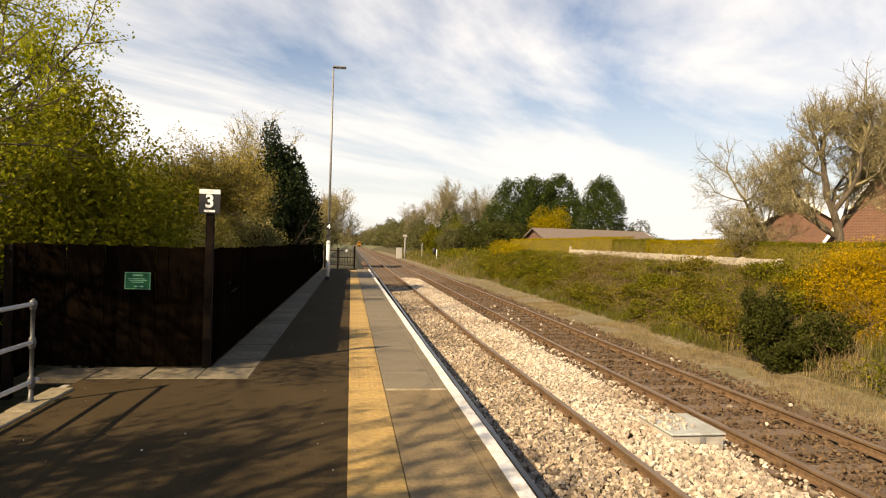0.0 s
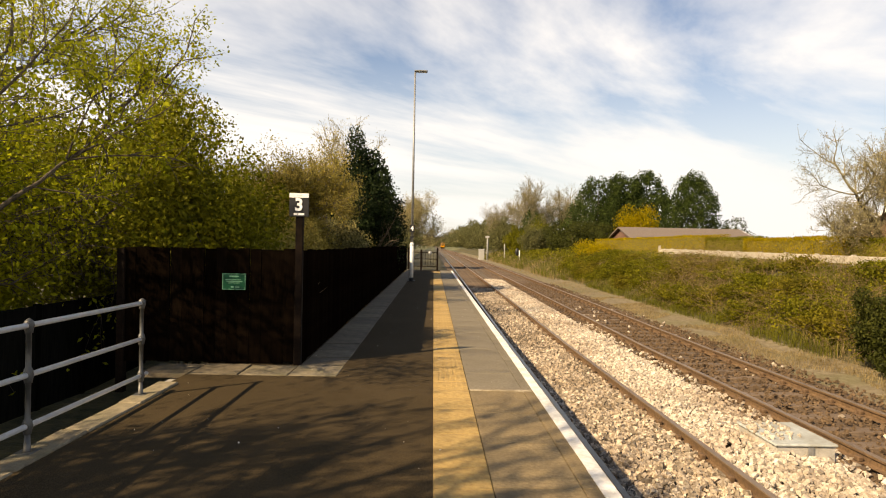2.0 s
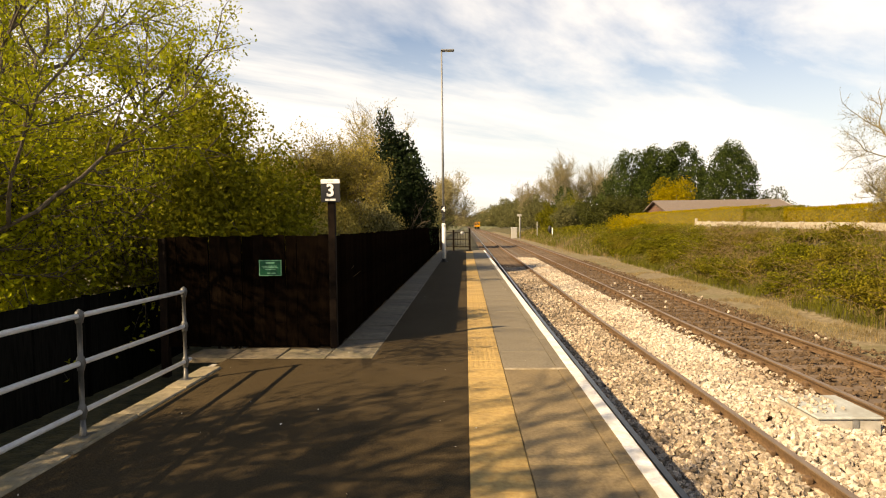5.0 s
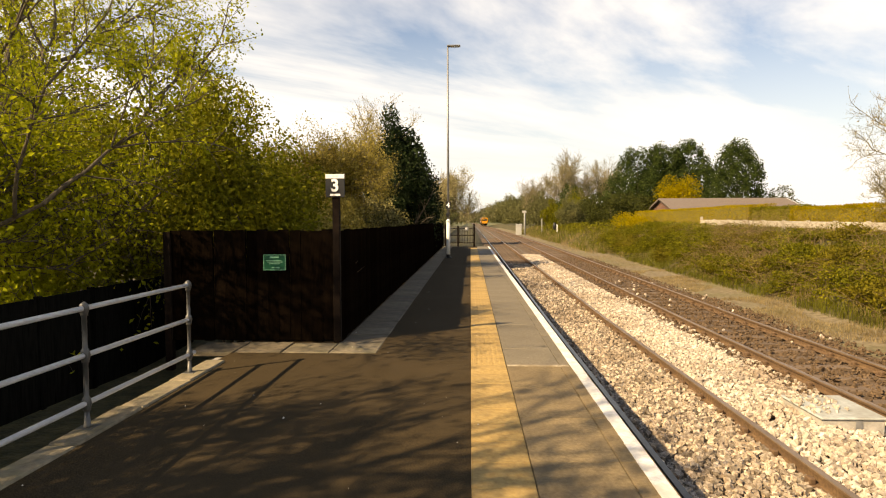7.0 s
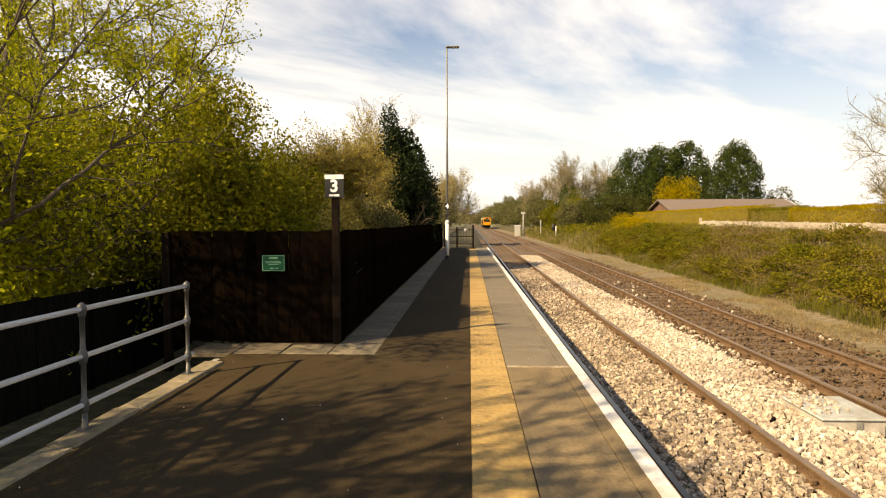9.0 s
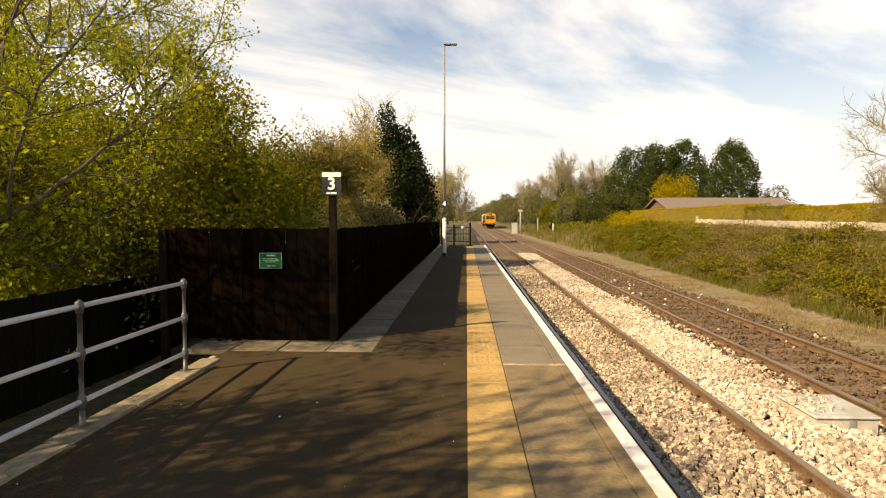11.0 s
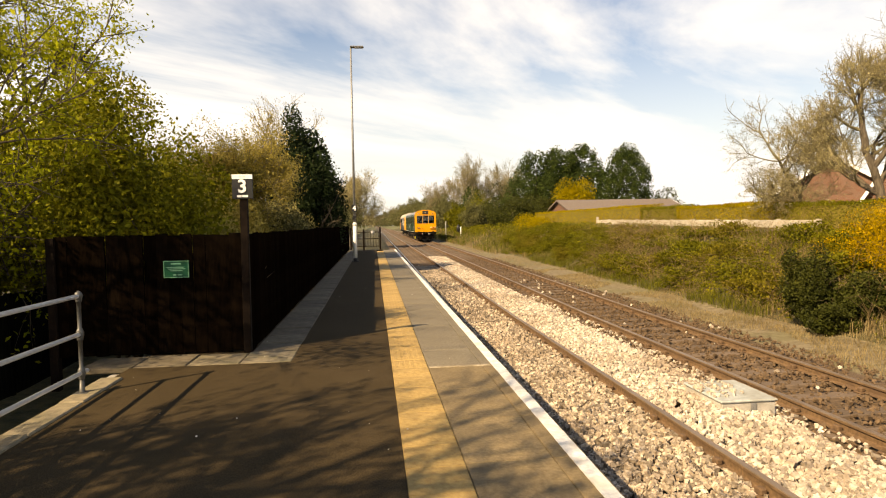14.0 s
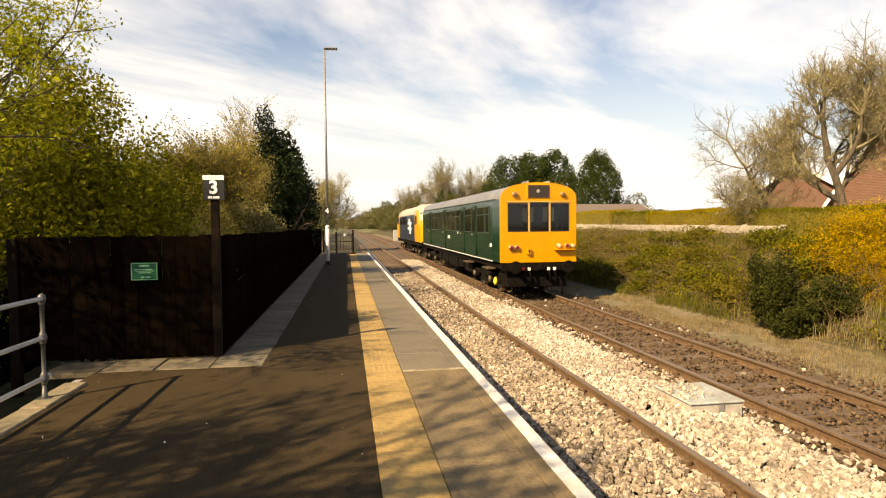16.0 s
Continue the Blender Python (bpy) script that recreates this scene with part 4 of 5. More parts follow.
def build_loco():
    L, W, FLOOR, EAVE, TOP = 18.7, 2.68, 1.14, 3.05, 3.80
    root = empty("locomotive", label="dark blue diesel locomotive with yellow cab, pushing the railcar", category="locomotive")
    sec = body_section(W, FLOOR, EAVE, TOP)
    nose = [(x * 0.86, FLOOR + (z - FLOOR) * 0.62) for x, z in sec]
    mid = [(x * 0.97, FLOOR + (z - FLOOR) * 0.66) for x, z in sec]
    cab = [(x * 0.99, FLOOR + (z - FLOOR) * 0.98) for x, z in sec]
    bm = bmesh.new()
    loft(bm, [(3.2, sec), (L - 3.2, sec)], lambda i, n: 1 if 3 <= i <= n - 4 else 0)
    part("body", bm, [M["loco_blue"], M["loco_roof"]], root)
    for a, s in ((0.0, 1), (L, -1)):
        bm = bmesh.new()
        loft(bm, [(a, nose), (a + s * 0.25, mid), (a + s * 1.3, mid), (a + s * 1.75, cab), (a + s * 3.2, sec)], lambda i, n: 1 if 4 <= i <= n - 5 else 0)
        v = [bm.verts.new((x, a, z)) for x, z in nose]
        bm.faces.new(v)
        bmesh.ops.recalc_face_normals(bm, faces=bm.faces)
        c = part("cab", bm, [M["warning_yellow"], M["loco_roof"]], root, "yellow nose and cab")
        for t in (-1, 1):
            x = t * W / 2
            part("cab_window", box_bm(min(x, x + t * 0.012), min(a + s * 2.0, a + s * 2.9), 2.35, max(x, x + t * 0.012), max(a + s * 2.0, a + s * 2.9), 2.95), M["cab_dark"], c)
        for t in (-0.62, 0.62):
            part("cab_windscreen", box_bm(t - 0.5, a + s * 1.52 - 0.02, 2.62, t + 0.5, a + s * 1.52 + 0.02, 3.15), M["cab_dark"], c)
        part("buffer_beam", box_bm(-1.22, min(a, a - s * 0.05), 0.82, 1.22, max(a, a - s * 0.05), FLOOR + 0.05), M["under"], root)
        for t in (-1, 1):
            buffer(root, t * 0.87, a, 1.02, -s)
    # white emblem as plain shapes on both sides
    for t in (-1, 1):
        x = t * W / 2
        x0, x1 = min(x, x + t * 0.008), max(x, x + t * 0.008)
        for ya, yb, za, zb in ((5.2, 8.0, 1.95, 2.12), (5.2, 8.0, 2.35, 2.52)):
            part("emblem_bar", box_bm(x0, ya, za, x1, yb, zb), M["white"], root)
        for ya, yb, za, zb in ((5.9, 6.9, 2.12, 2.35), (6.2, 7.3, 2.52, 2.78), (5.8, 6.7, 1.66, 1.95)):
            part("emblem_arrow", box_bm(x0, ya, za, x1, yb, zb), M["white"], root)
        for i in range(5):
            yy = 9.0 + i * 1.2
            part("side_grille", box_bm(x0, yy, 2.35, x1 + 0.01, yy + 0.9, 2.95, bevel=0.004), M["under"], root)
    part("solebar", box_bm(-1.25, 0.3, 0.88, 1.25, L - 0.3, FLOOR), M["under"], root)
    part("fuel_tank", box_bm(-1.1, 7.4, 0.35, 1.1, 11.3, 0.95, bevel=0.1), M["under"], root)
    bogie(root, 3.9, (-1.9, 0, 1.9), 0.55)
    bogie(root, L - 3.9, (-1.9, 0, 1.9), 0.55)
    part("roof_hatch", box_bm(-0.5, 5, TOP - 0.04, 0.5, 8, TOP + 0.05, bevel=0.02), M["loco_roof"], root)
    part("roof_fan", lathe(bmesh.new(), [(0.6, 0), (0.6, 0.06), (0.5, 0.08)], (0, 13.5, TOP - 0.02), "Z", 24), M["under"], root)
    return root


railcar = build_railcar()
loco = build_loco()


# ---------------------------------------------------------------- plants
def leaf_material(name, a, b, c=None, vary=0.3, trans=0.35):
    return material(name, (a, b) if c is None else (a, c, b), scale=1.5, rough=0.55, bump=0, per_island=vary, translucent=trans, spec=0.08)


M["leaf_spring"] = leaf_material("fresh spring leaf", (0.25, 0.265, 0.012), (0.44, 0.44, 0.024), vary=0.35, trans=0.5)
M["leaf_olive"] = leaf_material("olive catkins and buds", (0.26, 0.205, 0.040), (0.46, 0.37, 0.095), vary=0.4)
M["leaf_ivy"] = leaf_material("dark ivy leaf", (0.010, 0.018, 0.006), (0.026, 0.040, 0.012), vary=0.4, trans=0.1)
M["leaf_dark"] = leaf_material("dark evergreen leaf", (0.020, 0.024, 0.004), (0.055, 0.060, 0.011), vary=0.4, trans=0.1)
M["leaf_conifer"] = leaf_material("conifer sprays", (0.020, 0.034, 0.007), (0.060, 0.080, 0.016), vary=0.5, trans=0.1)
M["leaf_gold"] = leaf_material("golden hedge leaf", (0.225, 0.170, 0.004), (0.34, 0.255, 0.006), vary=0.2)
M["leaf_hedge"] = leaf_material("clipped green hedge leaf", (0.095, 0.092, 0.005), (0.17, 0.16, 0.010), vary=0.35)
M["gorse"] = leaf_material("yellow gorse flower", (0.22, 0.140, 0.004), (0.46, 0.300, 0.007), vary=0.5)
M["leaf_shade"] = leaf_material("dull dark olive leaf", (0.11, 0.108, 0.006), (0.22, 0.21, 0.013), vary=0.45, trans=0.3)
# Paler copy of the ivy; its sunlit flecks are put into the leaf colour.
M["leaf_ivy_pale"] = leaf_material("sunlit flecked ivy leaf", (0.055, 0.055, 0.014), (0.30, 0.26, 0.10), vary=0.6, trans=0.15)
M["leaf_bud"] = leaf_material("pale lichened buds", (0.22, 0.18, 0.08), (0.46, 0.40, 0.20), vary=0.35, trans=0.2)
M["leaf_bramble"] = leaf_material("bramble leaf", (0.070, 0.074, 0.005), (0.21, 0.19, 0.013), vary=0.55)
M["leaf_olive_green"] = leaf_material("dull olive bramble leaf", (0.090, 0.078, 0.007), (0.22, 0.18, 0.018), vary=0.5)
M["grass_green"] = leaf_material("green grass", (0.072, 0.080, 0.010), (0.17, 0.162, 0.024), vary=0.4)
M["grass_dry"] = leaf_material("dry grass", (0.18, 0.133, 0.060), (0.35, 0.27, 0.135), vary=0.35)
M["far_leaf"] = leaf_material("hazy spring thicket", (0.085, 0.090, 0.032), (0.17, 0.16, 0.065), vary=0.35)
M["bark"] = material("grey-brown bark", ((0.055, 0.042, 0.028), (0.13, 0.105, 0.072)), 10, 0.95, bump=0.8, bump_scale=25, stretch=(2, 2, 0.4))
M["twig"] = material("pale lichen twigs", ((0.13, 0.108, 0.055), (0.27, 0.228, 0.128)), 6, 0.95, bump=0.3)
M["dead_stem"] = material("dead bramble stems", ((0.12, 0.080, 0.034), (0.24, 0.165, 0.075)), 6, 0.95, bump=0)


class Twigs:
    """Collects tapered branch tubes into one mesh, and the spots where leaves may sit."""

    def __init__(self, seed):
        self.r = random.Random(seed)
        self.v, self.f, self.tips = [], [], []
        self.lv = []

    def limb(self, pts, r0, r1, sides=5, level=0):
        base = len(self.v)
        k = len(pts)
        for i, p in enumerate(pts):
            d = (pts[min(i + 1, k - 1)] - pts[max(i - 1, 0)])
            q = d.to_track_quat("Z", "Y")
            rad = r0 + (r1 - r0) * i / (k - 1)
            for j in range(sides):
                a = 2 * math.pi * j / sides
                self.v.append(p + q @ Vector((rad * math.cos(a), rad * math.sin(a), 0)))
        for i in range(k - 1):
            for j in range(sides):
                a, b = base + i * sides + j, base + i * sides + (j + 1) % sides
                self.f.append((a, b, b + sides, a + sides))
                self.lv.append(level)

    def grow(self, p, d, length, radius, level, droop=0.0, spread=0.7, kids=4, bend=0.25, up=0.1):
        r = self.r
        pts, q = [p.copy()], d.normalized()
        steps = 5 if level > 1 else 2 + level
        for i in range(steps):
            q = (q + Vector((r.uniform(-bend, bend), r.uniform(-bend, bend), r.uniform(-bend, bend) * 0.7 + up - droop * (i / steps)))).normalized()
            pts.append(pts[-1] + q * (length / steps))
        end = radius * (0.45 if level > 0 else 0.3)
        self.limb(pts, radius, end, 7 if level > 2 else (5 if level > 1 else 3), level)
        if level <= 1:
            for a, b in zip(pts, pts[1:]):
                self.tips.append((a, b))
        if level <= 0:
            return
        for i in range(kids + (1 if level > 1 else 0)):
            t = r.uniform(0.30, 1.0) if i else 1.0
            k = min(len(pts) - 2, int(t * (len(pts) - 1)))
            at = pts[k].lerp(pts[k + 1], t * (len(pts) - 1) - k)
            axis = (pts[k + 1] - pts[k]).normalized()
            side = Vector((r.gauss(0, 1), r.gauss(0, 1), r.gauss(0, 0.7)))
            side = (side - axis * side.dot(axis)).normalized()
            s = spread * r.uniform(0.6, 1.3) * (0.5 if i == 0 else 1)
            self.grow(at, axis * math.cos(s) + side * math.sin(s), length * r.uniform(0.48, 0.75), max(0.004, radius * (0.62 if i == 0 else r.uniform(0.35, 0.55))), level - 1, droop, spread, kids, bend, up)

    def split(self, mats, parent):
        """The trunk with its main limbs, and the finer branches, as two parts."""
        top = max(self.lv)
        v = np.array([tuple(q) for q in self.v])
        f, lv = np.array(self.f), np.array(self.lv)
        for name, keep_it in (("trunk", lv >= top - 1), ("branchwork", lv < top - 1)):
            sel = f[keep_it]
            used, inv = np.unique(sel, return_inverse=True)
            mesh_object(name, v[used].tolist(), inv.reshape(sel.shape).tolist(), mats[name == "branchwork"], parent, smooth=True)

    def mesh(self, name, mat, parent):
        return mesh_object(name, self.v, self.f, mat, parent, smooth=True)


def leaf_mesh(name, spots, size, mat, parent, seed, aspect=0.55, flat=0.0, tags=None):
    """Folded four-cornered leaves at the spots, each with its own turn, in one mesh."""
    r = np.random.RandomState(seed)
    p = np.asarray(spots, float)
    n = len(p)
    u = r.normal(size=(n, 3))
    u[:, 2] = u[:, 2] * (1 - flat) - 0.25
    u /= np.linalg.norm(u, axis=1)[:, None]
    w = r.normal(size=(n, 3))
    w -= u * np.sum(u * w, 1)[:, None]
    w /= np.linalg.norm(w, axis=1)[:, None]
    nn = np.cross(u, w)
    s = (size * r.uniform(0.6, 1.35, n))[:, None]
    a = p - u * s * 0.5
    b = p + w * s * aspect * 0.5 + nn * s * 0.10
    c = p + u * s * 0.5
    d = p - w * s * aspect * 0.5 + nn * s * 0.10
    v = np.stack([a, b, c, d], 1).reshape(-1, 3)
    i = np.arange(n) * 4
    f = np.stack([i, i + 1, i + 2, i + 3], 1)
    return mesh_object(name, v.tolist(), f.tolist(), mat, parent)


def tip_spots(tips, per, spread, seed):
    r = random.Random(seed)
    out = []
    for a, b in tips:
        for _ in range(per):
            q = a.lerp(b, r.random())
            out.append((q.x + r.gauss(0, spread), q.y + r.gauss(0, spread), q.z + r.gauss(0, spread)))
    return out


def clump_spots(center, radii, n, seed, hollow=0.55, lumps=9, low=-1.0):
    """Spots in an uneven heap of overlapping lumps."""
    r = np.random.RandomState(seed)
    c, radii = np.array(center, float), np.array(radii, float)
    u = r.normal(size=(lumps, 3))
    u /= np.linalg.norm(u, axis=1)[:, None]
    u[:, 2] = np.maximum(u[:, 2], low)
    mids = u * r.uniform(0.35, 0.75, (lumps, 1))
    size = r.uniform(0.32, 0.58, lumps) * (1.0 if lumps <= 20 else (9 / lumps) ** 0.42)
    mids *= 1.0 if lumps <= 20 else 1.15
    k = r.randint(0, lumps, n)
    q = r.normal(size=(n, 3))
    q /= np.linalg.norm(q, axis=1)[:, None]
    rad = r.uniform(hollow, 1.0, n) ** 0.7
    rad *= 1 + 0.08 * r.normal(size=n)
    return (mids[k] + q * (rad * size[k])[:, None]) * radii + c


def tree(name, label, at, height, seed, leaf=None, per=0, leaf_size=0.1, levels=4, trunk=0.16, kids=4, droop=0.1, spread=0.75, first=0.35,
         lean=(0, 0, 1), bark="bark", scatter=0.12, category="tree", group="", up=0.1, aspect=0.55):
    root = empty(name, pose(*at), label=label, category=category, group=group)
    t = Twigs(seed)
    t.grow(Vector((0, 0, -0.15)), Vector(lean), height * first, trunk, levels, droop, spread, kids, 0.22, up)
    t.split((M["bark"], M[bark]), root)
    if leaf:
        leaf_mesh("crown", tip_spots(t.tips, per, scatter, seed), leaf_size, M[leaf], root, seed, aspect)
    return root


def ground_at(x, y, dz=0.0):
    return bank_height(x, y) + dz


def bush(name, label, at, radii, n, leaf, seed, size=0.1, lumps=9, stems=6, bark="bark", category="bush", group="", aspect=0.55, low=-0.6, rise_to=0.5, hollow=0.45):
    """Several stems from one stool, with a crown of leaves in uneven lumps. at: the foot; radii: half widths and height."""
    root = empty(name, pose(*at), label=label, category=category, group=group)
    t = Twigs(seed)
    rx, ry, h = radii
    r = random.Random(seed)
    for i in range(stems):
        a = r.uniform(0, 6.28)
        t.grow(Vector((r.uniform(-0.2, 0.2) * rx, r.uniform(-0.2, 0.2) * ry, -0.1)), Vector((math.cos(a) * rx * 0.8, math.sin(a) * ry * 0.8, h)), h * 0.40, max(0.012, h * 0.010), 2, 0.05, 0.6, 4)
    t.mesh("woody_base", M[bark], root)
    leaf_mesh("crown", clump_spots((0, 0, h * rise_to), (rx * 1.25, ry * 1.25, h * 0.62), n, seed, hollow, lumps, low), size, M[leaf], root, seed, aspect)
    q = np.random.RandomState(seed + 7)
    u = q.normal(size=(n // 3, 3))
    u *= (q.uniform(0, 1, n // 3) ** 0.45 / np.linalg.norm(u, axis=1))[:, None]
    leaf_mesh("inner_foliage", u * np.array([rx * 0.85, ry * 0.85, h * 0.42]) + np.array([0, 0, h * rise_to * 0.95]), size * 1.5, M[leaf], root, seed + 1, 0.6)
    return root


def build_left_trees():
    # leafing trees behind the handrail and the fence
    tree("leafing_tree", "tall tree with fresh yellow-green leaves behind dark fence", (-9.3, 12.2, -0.6), 16, 3, "leaf_spring", 5, 0.085, 5, 0.16, 4, 0.20, 0.80, 0.36, (0.0, -0.05, 1), scatter=0.10, up=0.07)
    tree("leafing_tree", "leafing tree with long drooping twigs beside handrail", (-13.6, 16.8, -0.6), 11, 5, "leaf_spring", 5, 0.085, 5, 0.15, 4, 0.25, 0.85, 0.36, (0.12, 0.0, 1), scatter=0.12, up=0.05)
    tree("leafing_tree", "spreading leafing tree behind the fence corner", (-8.2, 13.3, -0.6), 8.8, 17, "leaf_spring", 8, 0.08, 5, 0.13, 4, 0.15, 0.85, 0.36, (0.05, 0, 1), scatter=0.14, up=0.06)
    tree("leafing_tree", "wide leafing tree with level boughs behind panel fence", (-7.9, 7.7, -0.6), 10.6, 19, "leaf_spring", 5, 0.08, 4, 0.13, 7, 0.10, 0.97, 0.38, (-0.03, 0.03, 1), scatter=0.12, up=0.05)
    bush("shaded_bush", "dense drooping bush in dark olive leaf behind fence", (-5.7, 11.6, -0.6), (2.0, 1.6, 4.5), 20000, "leaf_shade", 31, 0.075, 26, rise_to=0.62)
    bush("shaded_bush", "dense shaded bush behind the panel fence", (-7.6, 10.4, -0.6), (2.2, 1.8, 4.0), 19000, "leaf_spring", 32, 0.07, 26)
    bush("shaded_bush", "low leafy bush behind the panel fence", (-6.7, 7.6, -0.6), (1.4, 2.2, 2.1), 8000, "leaf_spring", 33, 0.075, 22)
    bush("shaded_bush", "leafy bush at the foot of the tall trees", (-11.5, 13.5, -0.6), (3.2, 2.2, 4.6), 15000, "leaf_spring", 34, 0.09, 26)
    bush("shaded_bush", "dense bush filling the gap behind fence", (-6.0, 15.2, -0.6), (1.7, 1.9, 4.6), 13000, "leaf_shade", 35, 0.09, 26)
    bush("overhanging_bush", "olive-leaved bush drooping over the fence top", (-3.75, 9.25, -0.5), (0.95, 0.85, 3.3), 11000, "leaf_shade", 36, 0.07, 26, rise_to=0.66)
    bush("overhanging_bush", "thin olive-leaved bush spilling over the fence", (-2.75, 9.15, -0.5), (0.65, 0.70, 2.7), 5000, "leaf_shade", 37, 0.065, 24, rise_to=0.68)
    # olive trees further along the fence
    tree("budding_tree", "rounded tree in olive-brown bud behind fence", (-5.7, 21.0, -0.5), 7.3, 41, "leaf_olive", 9, 0.075, 4, 0.12, 7, 0.10, 0.85, 0.36, bark="twig", scatter=0.12, up=0.10)
    bush("budding_bush", "dense olive-brown budding growth under the tree", (-5.6, 20.4, -0.5), (1.7, 1.6, 4.8), 15000, "leaf_olive", 40, 0.08, 26, bark="twig", hollow=0.3)
    bush("budding_bush", "olive-brown budding thicket along the fence", (-4.3, 18.5, -0.5), (1.4, 2.3, 3.3), 15000, "leaf_olive", 42, 0.075, 26, bark="twig")
    bush("ivy_mass", "ivy thicket with sunlit flecks along the fence", (-3.9, 24.4, -0.5), (1.4, 2.6, 3.5), 17000, "leaf_ivy_pale", 43, 0.085, 28, bark="twig", category="ivy")
    tree("budding_tree", "tall budding tree half smothered in dark ivy", (-4.5, 30.8, -0.4), 10.0, 44, "leaf_olive", 5, 0.07, 4, 0.14, 7, 0.10, 0.80, 0.37, bark="twig", scatter=0.10, up=0.10)
    bush("ivy_mass", "dark glossy ivy mass climbing on the tree", (-3.15, 28.8, -0.3), (1.45, 1.3, 6.6), 20000, "leaf_ivy", 46, 0.12, 24, low=-1, category="ivy", rise_to=0.60, hollow=0.2, stems=3)
    bush("ivy_mass", "dark ivy mass on the forked trunk", (-4.1, 29.3, -0.3), (1.1, 1.1, 5.7), 12000, "leaf_ivy", 45, 0.12, 22, low=-1, category="ivy", rise_to=0.62, hollow=0.25, stems=3)
    bush("ivy_mass", "dark ivy mass low on the trunk", (-2.65, 29.4, -0.3), (1.2, 1.2, 4.9), 12000, "leaf_ivy", 47, 0.12, 22, low=-1, category="ivy", hollow=0.25, stems=3)
    tree("bare_tree", "bare grey tree beyond the platform end", (-2.4, 60, -0.3), 9.6, 48, "leaf_bud", 4, 0.09, 4, 0.15, 7, 0.0, 0.8, 0.36, bark="twig")
    bush("budding_bush", "hazy thicket beyond platform end", (-3.6, 52, -0.3), (1.8, 5, 4.4), 7000, "far_leaf", 49, 0.12, 24, bark="twig")
    bush("budding_bush", "hazy thicket beyond platform end", (-5.5, 70, -0.2), (2.5, 10, 5.0), 6000, "far_leaf", 50, 0.18, 24, bark="twig")
    # trees beside the approach, whose broken shade falls on the platform
    tree("leafing_tree", "slim leafing tree over the handrail", (-5.9, -0.6, -0.5), 9.2, 61, "leaf_spring", 1, 0.09, 4, 0.16, 4, 0.1, 0.80, 0.37, (0.02, 0.02, 1), scatter=0.07)
    bush("leafing_thicket", "open leafing thicket beside the approach", (-6.4, -0.5, -0.5), (1.25, 1.2, 5.9), 5200, "leaf_spring", 66, 0.10, 24, stems=7)
    tree("leafing_tree", "tall leafing tree over the handrail", (-7.7, -2.2, -0.5), 12.4, 62, "leaf_spring", 2, 0.10, 4, 0.20, 5, 0.1, 0.85, 0.36, (0.0, 0.0, 1), scatter=0.08)
    tree("leafing_tree", "leafing tree with dense crown over the handrail", (-8.3, -0.5, -0.5), 9.4, 64, "leaf_spring", 3, 0.11, 4, 0.18, 5, 0.1, 0.85, 0.36, (0.0, 0.0, 1), scatter=0.10)
    tree("leafing_tree", "leafing tree over the handrail", (-8.8, -4.2, -0.5), 11.0, 65, "leaf_spring", 2, 0.12, 4, 0.18, 5, 0.1, 0.85, 0.36, (0.0, 0.0, 1), scatter=0.10)


build_left_trees()


def hedge(label, x0, x1, y0, y1, z0, top, n, leaf, seed):
    root = empty("clipped_hedge", pose(0, 0, 0), label=label, category="hedge", group="garden hedge sections")
    r = np.random.RandomState(seed)
    c = r.uniform(0, 1, (n, 3))
    face = r.randint(0, 4, n)
    c[face == 0, 0] = np.abs(r.normal(0, 0.05, (face == 0).sum()))
    c[face == 1, 2] = 1 - np.abs(r.normal(0, 0.06, (face == 1).sum()))
    c[face == 2, 1] = np.where(r.uniform(size=(face == 2).sum()) < 0.5, np.abs(r.normal(0, 0.01, (face == 2).sum())), 1 - np.abs(r.normal(0, 0.01, (face == 2).sum())))
    p = np.stack([x0 + c[:, 0] * (x1 - x0), y0 + c[:, 1] * (y1 - y0), z0 + c[:, 2] * (top - z0)], 1)
    wob = np.array([0.10 * noise.noise(Vector((0.9 * q[0], 0.9 * q[1], 0.9 * q[2]))) for q in p])
    p[:, 0] -= wob
    p[:, 2] += wob * 0.7 + r.normal(0, 0.015, n)
    leaf_mesh("foliage", p, 0.06, M[leaf], root, seed)
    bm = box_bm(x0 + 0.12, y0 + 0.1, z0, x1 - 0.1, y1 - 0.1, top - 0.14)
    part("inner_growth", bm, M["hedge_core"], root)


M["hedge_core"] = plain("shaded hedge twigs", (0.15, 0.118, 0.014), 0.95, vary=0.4)


